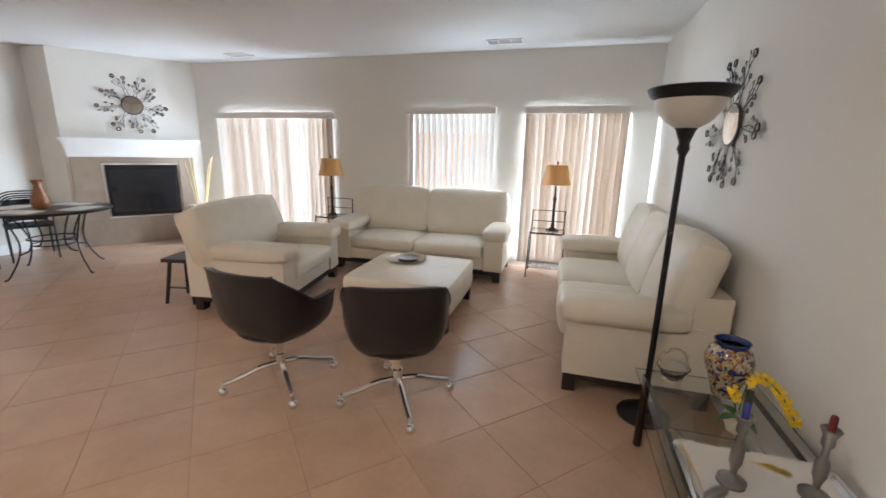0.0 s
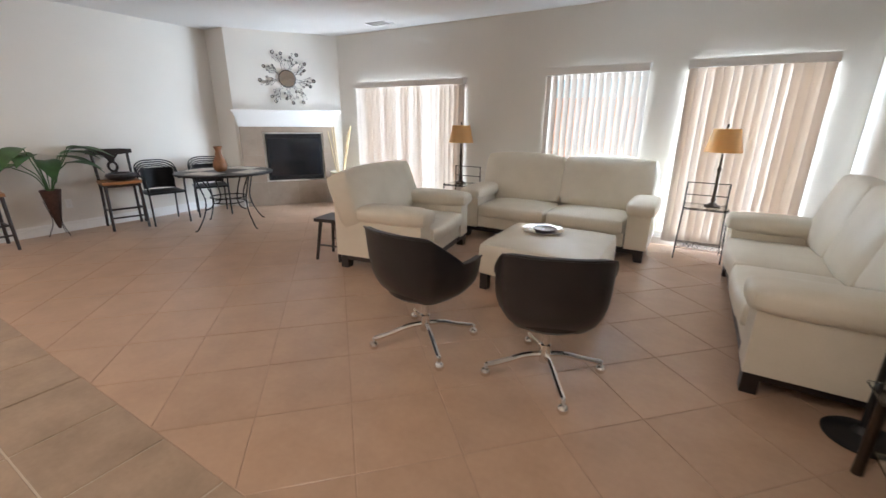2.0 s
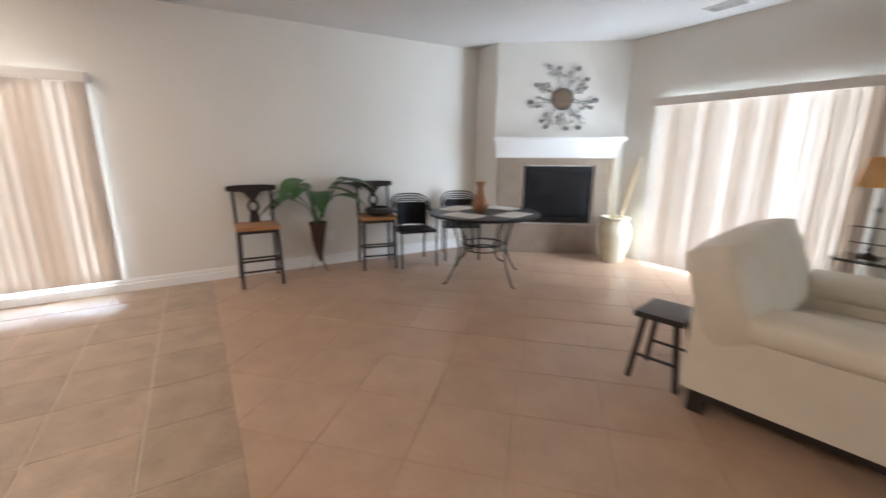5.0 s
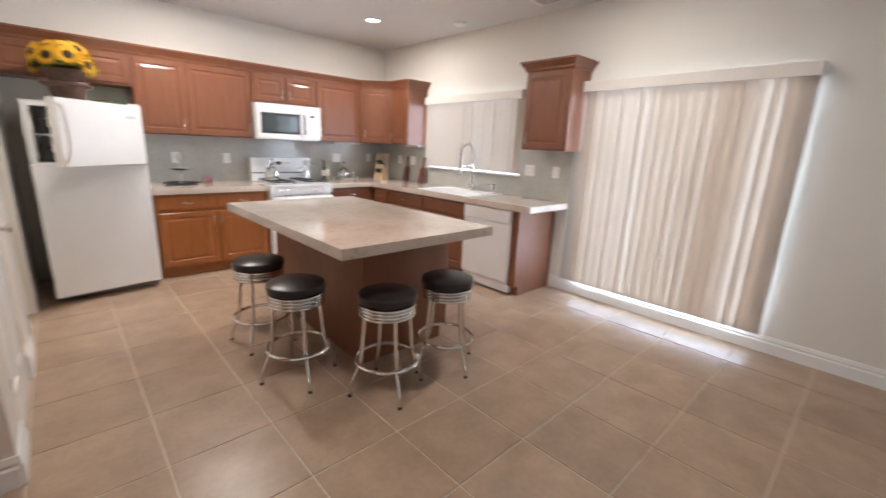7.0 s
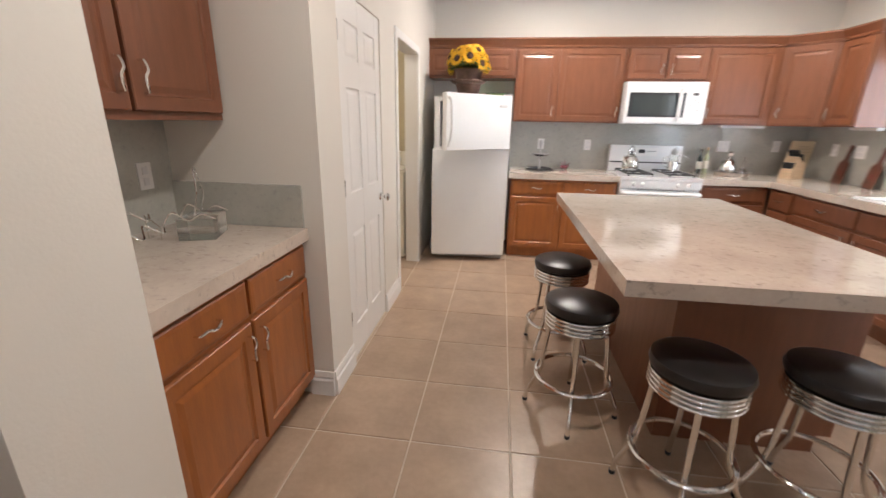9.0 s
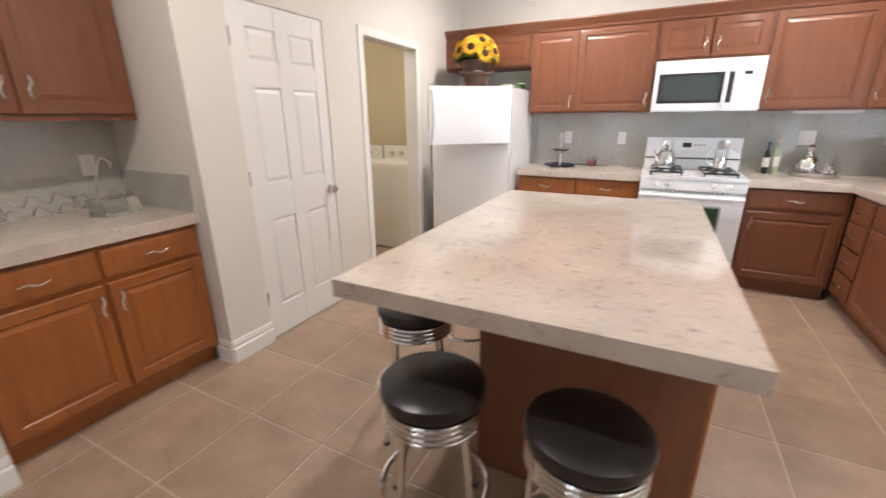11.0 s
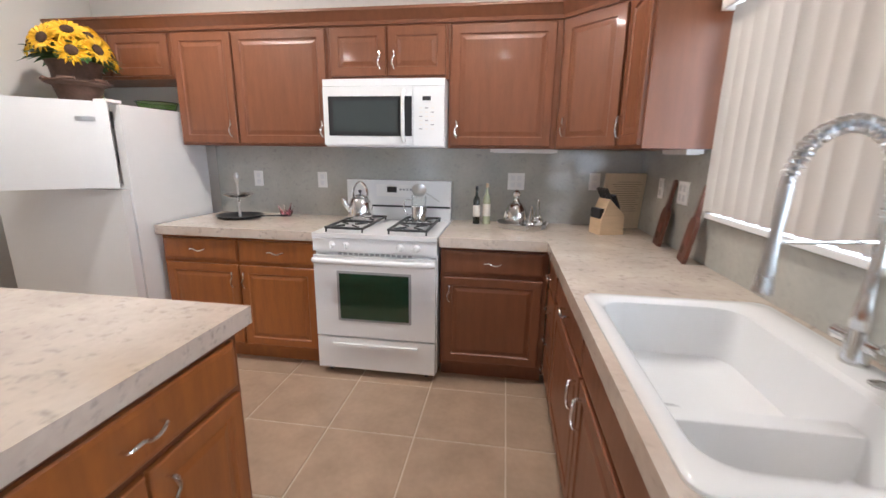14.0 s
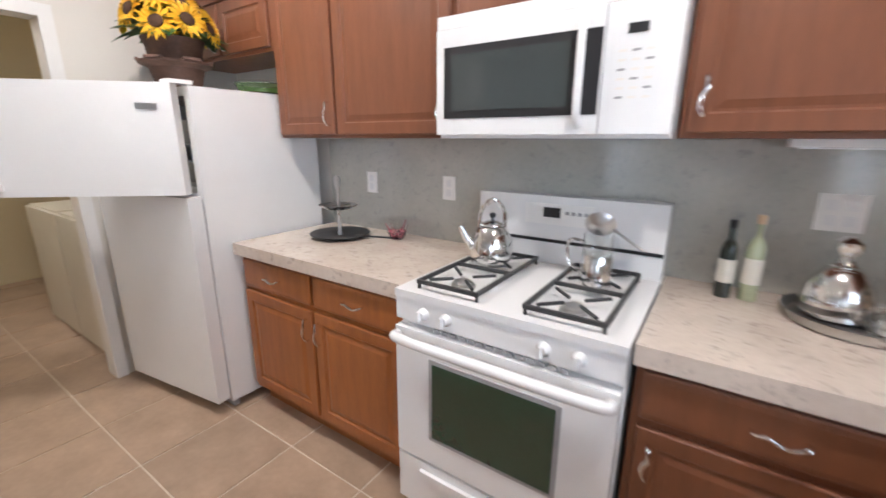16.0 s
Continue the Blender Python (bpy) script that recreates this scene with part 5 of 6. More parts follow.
def seating(name, m, w, depth, seats, backs, label, cat, back_top=0.98, group="", lean=15, set_back=0.29, overlap=-0.10, thick=0.22):
    """Cream leather seating: x across from the middle, front at y = 0 facing -y."""
    k = thing(name, m, label, cat, group)
    h, aw = w / 2, 0.24
    fm = bmesh.new()
    for sx in (-1, 1):
        for y0 in (0.02, depth - 0.12):
            out = [(sx * (h - 0.03), 0), (sx * (h - 0.03), 0.14), (sx * (h - 0.30), 0.14), (sx * (h - 0.28), 0.10), (sx * (h - 0.13), 0.085), (sx * (h - 0.11), 0)]
            f = prism(bmesh.new(), out, y0, y0 + 0.08)
            part("leg", soften(f, 0.004, 1), ESPRESSO, k, "dark espresso wood foot")
    part("plinth", B(-h + 0.034, h - 0.034, 0.03, depth - 0.045, 0.085, 0.145), ESPRESSO, k)
    part("base", soften(B(-h + aw, h - aw, 0.03, depth - 0.1, 0.14, 0.30), 0.02, 3), CREAM, k, smooth=True)
    for sx in (-1, 1):
        a, b = sorted((sx * h, sx * (h - aw)))
        part("arm_panel", soften(B(a + 0.015, b - 0.005, 0.01, depth - 0.03, 0.135, 0.53), 0.018, 3), CREAM, k, smooth=True)
        arm = cushion(a - 0.012, b + 0.035, -0.035, depth - 0.20, 0.485, 0.635, 0.05, 0.012)
        part("armrest", arm, CREAM, k, smooth=True)
    part("back_frame", soften(B(-h + 0.02, h - 0.02, depth - 0.20, depth - 0.005, 0.135, 0.72), 0.03, 3), CREAM, k, smooth=True)
    sw = (w - 2 * aw) / seats
    for i in range(seats):
        x0 = -h + aw + i * sw
        part("seat_cushion", cushion(x0 + 0.004, x0 + sw - 0.004, -0.03, depth - 0.22, 0.27, 0.445, 0.05, 0.02), CREAM, k, smooth=True)
    bw = (w + overlap) / backs
    for i in range(backs):
        x0 = -h - overlap / 2 + i * bw
        bm = cushion(x0 + 0.003, x0 + bw - 0.003, 0.12 - thick, 0.12, 0, back_top - 0.42, 0.055, 0.03)
        part("back_cushion", moved(bm, pose(0, depth - set_back, 0.43, -lean)), CREAM, k, smooth=True)
    return k


seating("sofa", pose(-1.12, 4.86, 0), 2.2, 0.90, 2, 2, "cream leather sofa with padded arms and espresso feet", "sofa", 1.02)
seating("sofa", pose(0.645, 3.88, 0, 0, 0, -90), 2.22, 0.90, 2, 3, "cream leather sofa standing against the side wall", "sofa", 1.03)
seating("armchair", pose(-1.85, 3.90, 0, 0, 0, 99), 1.34, 0.94, 1, 1, "wide cream leather armchair with padded arms", "armchair", 0.96, lean=20, set_back=0.20, overlap=0.02, thick=0.27)

ot = thing("ottoman", pose(-0.735, 3.83, 0), "square cream leather ottoman on dark feet", "ottoman")
part("cushion_top", cushion(-0.50, 0.50, -0.50, 0.50, 0.13, 0.43, 0.05, 0.012), CREAM, ot, smooth=True)
for sx in (-1, 1):
    for sy in (-1, 1):
        part("leg", soften(B(sx * 0.40, sx * 0.47, sy * 0.40, sy * 0.47, 0, 0.15), 0.004, 1), ESPRESSO, ot)
st_ = thing("silver_platter", pose(-0.86, 3.97, 0.437), "round chased silver platter on the ottoman", "platter")
part("platter", L([(0.10, 0), (0.12, 0.004), (0.19, 0.022), (0.195, 0.024), (0.19, 0.027), (0.12, 0.010), (0.0, 0.008)], 40), CHROME, st_, smooth=True)
st2 = thing("silver_dish", pose(-0.84, 3.97, 0.446), "small oval silver dish on the platter", "dish")
part("dish", L([(0.06, 0), (0.10, 0.012), (0.115, 0.026), (0.11, 0.028), (0.06, 0.008), (0, 0.007)], 32), PEWTER, st2, smooth=True)


def tub_chair(m, base_turn, label):
    k = thing("swivel_chair", m, label, "chair", "swivel tub chairs")
    rows = 9
    bm = bmesh.new()
    nth = 33
    grid_o, grid_i = [], []
    for j in range(rows):
        f = j / (rows - 1)
        ro, ri = [], []
        for i in range(nth):
            th = radians(-128 + 256 * i / (nth - 1))
            u = abs(math.degrees(th)) / 128
            top = 0.82 - 0.19 * max(0, min(1, (u - 0.36) / 0.34)) ** 1.0 * (1 - 0.0) - 0.02 * u
            sq = 1 / max(abs(math.cos(th)), abs(math.sin(th))) ** 0.45
            rb, rt = 0.290, 0.306
            r = (rb + (rt - rb) * f ** 0.5 - 0.085 * (1 - f) ** 5) * sq
            lean = 0.05 * f * math.cos(th)
            z = 0.375 + (top - 0.375) * f
            # back of the chair lies towards +y, its front towards -y
            ro.append(bm.verts.new((r * math.sin(th), r * math.cos(th) * 0.95 + lean, z)))
            ri.append(bm.verts.new(((r - 0.035) * math.sin(th), (r - 0.035) * math.cos(th) * 0.95 + lean, z + (0.004 if f == 1 else 0.0))))
        grid_o.append(ro)
        grid_i.append(ri)
    for a, b in zip(grid_o, grid_o[1:]):
        bridge(bm, a, b, False)
    for a, b in zip(grid_i, grid_i[1:]):
        bridge(bm, a, b, False)
    bridge(bm, grid_o[-1], grid_i[-1], False)
    bridge(bm, grid_o[0], grid_i[0], False)
    for e in (0, -1):
        bridge(bm, [r[e] for r in grid_o], [r[e] for r in grid_i], False)
    part("shell", bm, DARK_LEATHER, k, "dark brown leather tub shell", True)
    part("shell_bottom", L([(0.15, 0.362), (0.205, 0.372), (0.24, 0.40), (0.245, 0.43), (0.0, 0.43)], 30), DARK_LEATHER, k, smooth=True)
    part("seat_cushion", cushion(-0.23, 0.23, -0.27, 0.19, 0.42, 0.52, 0.045, 0.02), DARK_LEATHER, k, smooth=True)
    part("piping", T([(0.308 / max(abs(math.cos(t)), abs(math.sin(t))) ** 0.45 * math.sin(t), 0.308 / max(abs(math.cos(t)), abs(math.sin(t))) ** 0.45 * math.cos(t) * 0.95 + 0.05 * math.cos(t),
                       0.822 - 0.19 * max(0, min(1, (abs(math.degrees(t)) / 128 - 0.36) / 0.34)) - 0.02 * abs(math.degrees(t)) / 128) for t in np.linspace(radians(-128), radians(128), 33)], 0.006, 6), DARK_LEATHER, k, smooth=True)
    part("column", L([(0.05, 0.37), (0.05, 0.36), (0.022, 0.35), (0.022, 0.21), (0.032, 0.205), (0.032, 0.095), (0.0, 0.085)], 20), CHROME, k, smooth=True)
    for i in range(4):
        a = radians(base_turn + 90 * i)
        c_, s_ = math.cos(a), math.sin(a)
        leg = part("base_arm", tube(bmesh.new(), curve([(0.02 * c_, 0.02 * s_, 0.142), (0.12 * c_, 0.12 * s_, 0.135), (0.22 * c_, 0.22 * s_, 0.105), (0.30 * c_, 0.30 * s_, 0.085), (0.342 * c_, 0.342 * s_, 0.078)], 4), [0.017] * 16 + [0.012], 8), CHROME, k, smooth=True)
        bmesh_c = bmesh.new()
        bmesh.ops.create_uvsphere(bmesh_c, u_segments=16, v_segments=10, radius=0.030, matrix=pose(0.342 * c_, 0.342 * s_, 0.030))
        part("caster", bmesh_c, CHROME, leg, "chrome ball caster", True)
        part("caster_stem", T([(0.342 * c_, 0.342 * s_, 0.084), (0.342 * c_, 0.342 * s_, 0.05)], 0.008, 8), STEEL, leg)
    return k


tub_chair(pose(-0.31, 2.376, 0, 0, 0, 200), 34 - 200, "dark brown leather tub chair on chrome casters")
tub_chair(pose(-1.10, 2.325, 0, 0, 0, 172), 47 - 172, "dark brown leather tub chair turned beside its pair")

# torchiere
to = thing("floor_lamp", pose(1.13, 2.66, 0), "black torchiere floor lamp with frosted bowl", "floor lamp")
part("base", L([(0.14, 0), (0.145, 0.012), (0.13, 0.025), (0.04, 0.04), (0.022, 0.07)], 32), BLACK_METAL, to, smooth=True)
part("pole", T([(0, 0, 0.05), (0, 0, 1.56)], 0.016, 14), BLACK_METAL, to, smooth=True)
part("collar", L([(0.018, 1.50), (0.03, 1.53), (0.024, 1.56), (0.045, 1.62), (0.055, 1.635), (0.0, 1.64)], 24), BLACK_METAL, to, smooth=True)
part("switch", T([(0, -0.016, 1.10), (0, -0.035, 1.10)], 0.006, 8), BLACK_METAL, to)
part("shade", L([(0.05, 1.63), (0.10, 1.66), (0.145, 1.715), (0.165, 1.77), (0.158, 1.77), (0.13, 1.71), (0.0, 1.66)], 40), FROST, to, "frosted glass bowl", True)
part("shade_rim", L([(0.163, 1.765), (0.185, 1.785), (0.20, 1.815), (0.196, 1.82), (0.175, 1.79), (0.155, 1.77)], 40), BLACK_METAL, to, "black rim", True)

# glass side table
gt = thing("glass_table", pose(1.27, 1.72, 0), "low glass table with dark round metal legs", "glass table")
part("tabletop", soften(B(-0.26, 0.29, -0.72, 0.72, 0.398, 0.410), 0.004, 1), SMOKED, gt)
part("shelf", soften(B(-0.20, 0.24, -0.64, 0.64, 0.13, 0.14), 0.002, 1), SMOKED, gt)
for sx in (-0.215, 0.24):
    for sy in (-0.66, 0.66):
        part("leg", T([(sx, sy, 0), (sx, sy, 0.397)], [0.020, 0.018], 14), BRONZE, gt, smooth=True)
for sx in (-0.215, 0.24):
    part("rail", T([(sx, -0.66, 0.385), (sx, 0.66, 0.385)], 0.012, 8), BRONZE, gt)

vz = thing("porcelain_vase", pose(1.365, 2.30, 0.411) @ Matrix.Diagonal((0.84, 0.84, 0.92, 1)), "cobalt and gold patterned porcelain vase", "vase")
part("body", L([(0.055, 0), (0.06, 0.01), (0.075, 0.06), (0.115, 0.16), (0.118, 0.20), (0.10, 0.25), (0.075, 0.27)], 36), PORCELAIN, vz, smooth=True)
part("neck", L([(0.077, 0.27), (0.085, 0.285), (0.088, 0.295), (0.08, 0.296), (0.07, 0.27), (0.06, 0.2)], 36), BLUE, vz, "cobalt blue neck", True)
gb = thing("glass_basket", pose(1.16, 2.36, 0.411), "clear cut glass basket with looped handle", "basket")
part("bowl", L([(0.035, 0), (0.045, 0.01), (0.06, 0.05), (0.075, 0.075), (0.07, 0.075), (0.05, 0.04), (0.0, 0.012)], 24), CLEAR, gb, smooth=True)
part("handle", T(curve([(0.06, 0, 0.07), (0.055, 0, 0.13), (0, 0, 0.165), (-0.055, 0, 0.13), (-0.06, 0, 0.07)], 6), 0.007, 8), CLEAR, gb, smooth=True)
sy_ = thing("silver_tray", pose(1.30, 1.58, 0.411), "rectangular silver tray with raised rim", "tray")
bm = bmesh.new()
lo = [rounded(-0.23, 0.23, -0.24, 0.24, 0.04, 0.0), rounded(-0.255, 0.255, -0.265, 0.265, 0.05, 0.022), rounded(-0.262, 0.262, -0.272, 0.272, 0.05, 0.024), rounded(-0.25, 0.25, -0.26, 0.26, 0.05, 0.026), rounded(-0.225, 0.225, -0.235, 0.235, 0.04, 0.005)]
vl = [[bm.verts.new(p) for p in q] for q in lo]
for a, b in zip(vl, vl[1:]):
    bridge(bm, a, b)
bm.faces.new(vl[0])
bm.faces.new(vl[-1])
part("tray_body", bm, CHROME, sy_, smooth=True)


def candlestick(x, y, wax, label):
    k = thing("candlestick", pose(x, y, 0.417) @ Matrix.Diagonal((0.84, 0.84, 1.06, 1)), label, "candlestick", "candlesticks")
    part("stick", L([(0.05, 0), (0.052, 0.008), (0.03, 0.016), (0.012, 0.03), (0.014, 0.05), (0.024, 0.075), (0.024, 0.12), (0.012, 0.14), (0.012, 0.17), (0.022, 0.185), (0.02, 0.21), (0.034, 0.235), (0.03, 0.238), (0.0, 0.225)], 22), PEWTER, k, smooth=True)
    part("candle", L([(0.013, 0.226), (0.012, 0.275), (0.009, 0.28), (0, 0.281)], 14), wax, k, smooth=True)


candlestick(1.195, 1.69, BLUE_WAX, "ornate pewter candlestick with a blue candle stub")
candlestick(1.435, 1.70, RED_WAX, "ornate pewter candlestick with a dark red candle stub")
orc = thing("orchid_plant", pose(1.315, 2.01, 0.411), "yellow artificial orchid in a small white pot", "orchid")
part("pot", L([(0.03, 0), (0.045, 0.05), (0.048, 0.07), (0.042, 0.07), (0.036, 0.05), (0, 0.045)], 20), CERAMIC, orc, smooth=True)
stem = curve([(0, 0, 0.05), (0.01, 0, 0.2), (0.03, -0.04, 0.27), (0.075, -0.10, 0.24), (0.11, -0.15, 0.17)], 6)
part("stem", T(stem, 0.003, 6), LEAF, orc, smooth=True)
part("stem", T([(0, 0, 0.05), (-0.05, -0.04, 0.20)], 0.003, 6), LEAF, orc)
rng = random.Random(8)
ob_ = bmesh.new()
spots = [stem[i] for i in range(8, 25, 2)] + [Vector((-0.05, -0.04, 0.20)), Vector((-0.04, -0.05, 0.18))]
for p in spots:
    for k_ in range(5):
        a = 2 * math.pi * k_ / 5 + rng.random()
        leaf_mesh(ob_, p, (math.cos(a), 0.4 * math.sin(a) - 0.4, math.sin(a) + 0.2), 0.026, 0.036, 0.15, 4)
part("blossom", ob_, LEMON, orc, "bright yellow blossoms", True)
lb = bmesh.new()
for a in (0.4, 2.0, 3.6, 5.1):
    leaf_mesh(lb, (0, 0, 0.06), (math.cos(a), math.sin(a), 0.5), 0.11, 0.04, 0.5)
part("leaf", lb, LEAF, orc, smooth=True)


def sunburst(m, label, seed):
    """Wire sunburst with a round mirror, flat in x and z, facing -y."""
    k = thing("sunburst_mirror", m, label, "wall mirror", "sunburst mirrors")
    part("mirror", moved(L([(0.122, 0), (0.122, 0.01), (0.0, 0.011)], 40), pose(0, -0.012, 0, 90)), MIRROR, k, smooth=True)
    part("mirror_rim", moved(tube(bmesh.new(), circle(0, 0, 0, 0.126, 40), 0.009, 8, True), pose(0, -0.014, 0, 90)), BLACK_METAL, k, smooth=True)
    r = random.Random(seed)
    loop = disc = None

    def jewel(par, x, z, size):
        nonlocal loop, disc
        if loop is None:
            o = part("bezel", moved(tube(bmesh.new(), circle(0, 0, 0, 1, 16), 0.3, 6, True), pose(0, 0, 0, 90)), BLACK_METAL, par, smooth=True)
            q = part("disc", moved(L([(0.85, -0.1), (0.85, 0.1), (0, 0.16)], 14), pose(0, 0, 0, 90)), MIRROR, par, smooth=True)
            loop, disc = o.data, q.data
        else:
            o, q = new("bezel", loop), new("disc", disc)
            o.parent = q.parent = par
        o.matrix_basis = q.matrix_basis = Matrix.Translation((x, -0.024, z)) @ Matrix.Diagonal((size, size, size, 1))

    for i in range(18):
        a = 2 * math.pi * i / 18 + r.uniform(-0.07, 0.07)
        rr = (0.42, 0.33, 0.39)[i % 3] + r.uniform(-0.02, 0.015)
        bend = (0.35 if i % 2 else -0.35) * r.uniform(0.5, 1.0)
        line = [(q * math.cos(a + bend * w), -0.018, q * math.sin(a + bend * w)) for q, w in ((0.125, 0.0), (0.22, 0.55), (rr * 0.8, 0.6), (rr, 0.25))]
        ray = part("ray", T(curve(line, 4), 0.0026, 5), BLACK_METAL, k)
        jewel(ray, line[-1][0], line[-1][2], (0.022, 0.015, 0.02)[i % 3])
        for f, turn, size in ((0.72, 0.5, 0.009), (0.62, -0.55, 0.013), (0.86, 0.32, 0.008)):
            e = a + bend * 0.5
            tip = (rr * (f + 0.12) * math.cos(e + turn * 0.35), -0.02, rr * (f + 0.12) * math.sin(e + turn * 0.35))
            root = (rr * (f - 0.14) * math.cos(e), -0.018, rr * (f - 0.14) * math.sin(e))
            mid = (0.5 * (root[0] + tip[0]) - 0.018 * math.sin(e) * turn, -0.02, 0.5 * (root[2] + tip[2]) + 0.018 * math.cos(e) * turn)
            part("twig", T(curve([root, mid, tip], 3), 0.0019, 5), BLACK_METAL, ray)
            jewel(ray, tip[0], tip[2], size)
    return k


sunburst(pose(XE - 0.003, 3.42, 1.70, 0, 0, -90), "black wire sunburst wall mirror with silver discs", 3)

# fireplace
FA = math.degrees(math.atan2(1.35, 1.02))
FM = pose(-6.16, 4.47, 0, 0, 0, FA)
fp = thing("fireplace", FM, "corner fireplace with brown tile surround and white mantel", "fireplace")
sur = bmesh.new()
for b in ((0.05, 0.39, 0, 1.31), (1.35, 1.56, 0, 1.31), (0.39, 1.35, 0, 0.41), (0.39, 1.35, 1.22, 1.31)):
    box(sur, b[0], b[1], -0.022, -0.001, b[2], b[3])
part("surround", sur, FIRE_GROUT, fp)
for b in ((0.05, 0.39), (0.39, 0.87), (0.87, 1.35), (1.35, 1.56)):
    zs = (0, 0.41) if b[0] in (0.39, 0.87) else (0, 0.41, 0.86, 1.31)
    for z0, z1 in zip(zs, zs[1:]):
        part("tile", soften(B(b[0] + 0.003, b[1] - 0.003, -0.028, -0.0215, z0 + 0.003, z1 - 0.003), 0.001, 1), FIRE_TILE, fp)
    if b[0] in (0.39, 0.87):
        part("tile", soften(B(b[0] + 0.003, b[1] - 0.003, -0.028, -0.0215, 1.223, 1.307), 0.001, 1), FIRE_TILE, fp)
fbx = part("firebox", soften(B(0.42, 1.32, -0.02, -0.002, 0.435, 1.20), 0.003, 1), BLACK_METAL, fp)
part("firebox_glass", B(0.46, 1.28, -0.024, -0.0195, 0.51, 1.13), FIRE_GLASS, fbx)
for zz in (0.45, 0.475, 1.15, 1.175):
    part("louvre", B(0.43, 1.31, -0.026, -0.0195, zz, zz + 0.012), BLACK_METAL, fbx)
part("glass_trim", B(0.43, 1.31, -0.0235, -0.0195, 0.485, 0.497), BLACK_METAL, fbx)
mt = part("mantel", soften(B(-0.02, 1.66, -0.20, -0.001, 1.535, 1.575), 0.005, 2), TRIM, fp, "white painted mantel shelf")
part("moulding", soften(B(0.0, 1.63, -0.15, -0.001, 1.49, 1.535), 0.012, 3), TRIM, mt)
part("moulding", soften(B(0.02, 1.61, -0.11, -0.001, 1.42, 1.49), 0.01, 3), TRIM, mt)
part("moulding", soften(B(0.03, 1.60, -0.06, -0.001, 1.315, 1.42), 0.008, 2), TRIM, mt)
sunburst(FM @ pose(0.86, -0.003, 2.06), "black wire sunburst mirror above the mantel", 9)

po = thing("floor_urn", pose(-4.93, 5.50, 0), "tall cream ceramic urn holding dry reeds", "urn")
part("pot", L([(0.13, 0), (0.14, 0.01), (0.185, 0.20), (0.205, 0.36), (0.19, 0.47), (0.15, 0.53), (0.15, 0.55), (0.175, 0.57), (0.175, 0.585), (0.14, 0.585), (0.12, 0.52), (0.10, 0.40), (0.0, 0.38)], 36), CERAMIC, po, smooth=True)
rng = random.Random(2)
for i in range(7):
    a = rng.uniform(0, 6.28)
    q = 0.05 + 0.24 * rng.random()
    part("reed", T([(0.03 * math.cos(a), 0.03 * math.sin(a), 0.39), (q * math.cos(a), q * math.sin(a) * 0.7, 1.22 + 0.16 * rng.random())], [0.009, 0.007], 7), REED, po, smooth=True)

# dining set
dt = thing("round_table", pose(-5.21, 3.61, 0), "round dark table on scrolled iron legs", "dining table")
part("tabletop", L([(0.56, 0.715), (0.60, 0.72), (0.608, 0.735), (0.60, 0.748), (0.0, 0.75)], 56), BLACK_METAL, dt, smooth=True)
for i in range(4):
    a = radians(2 + 90 * i)
    c_, s_ = math.cos(a), math.sin(a)
    for pts in ([(0.45, 0.03, 0.714), (0.39, 0.025, 0.55), (0.345, 0.02, 0.38), (0.38, 0.012, 0.21), (0.465, 0.005, 0.06), (0.505, 0, 0.012), (0.53, 0, 0.012)],
                [(0.36, -0.03, 0.714), (0.27, -0.025, 0.56), (0.212, -0.02, 0.40), (0.25, -0.012, 0.29), (0.345, 0, 0.26)]):
        part("leg", T(curve([(x * c_ - y * s_, x * s_ + y * c_, z) for x, y, z in pts], 5), 0.009, 8), BLACK_METAL, dt, smooth=True)
part("ring", T(circle(0, 0, 0.40, 0.225, 32), 0.009, 8, True), BLACK_METAL, dt, smooth=True)
part("ring", T(circle(0, 0, 0.33, 0.20, 32), 0.007, 8, True), BLACK_METAL, dt, smooth=True)
PMS = None
for i in range(4):
    a = radians(20 + 90 * i)
    pm = tagged(part("placemat", slab(bmesh.new(), [(-0.19, -0.13), (0.19, -0.13), (0.21, 0), (0.19, 0.13), (-0.19, 0.13), (-0.21, 0)], 0, 0.004), MAT_WHITE), "white woven placemat on the round table", "placemat", "placemats")
    pm.matrix_basis = pose(-5.21 + 0.37 * math.cos(a), 3.61 + 0.37 * math.sin(a), 0.751, 0, 0, math.degrees(a) + 90)
wv = thing("wooden_vase", pose(-5.20, 3.55, 0.7505), "carved brown wooden vase on the round table", "vase")
part("body", L([(0.055, 0), (0.075, 0.02), (0.09, 0.07), (0.08, 0.13), (0.045, 0.20), (0.035, 0.27), (0.045, 0.30), (0.058, 0.325), (0.05, 0.328), (0.035, 0.30), (0.0, 0.26)], 28), VASE_WOOD, wv, smooth=True)


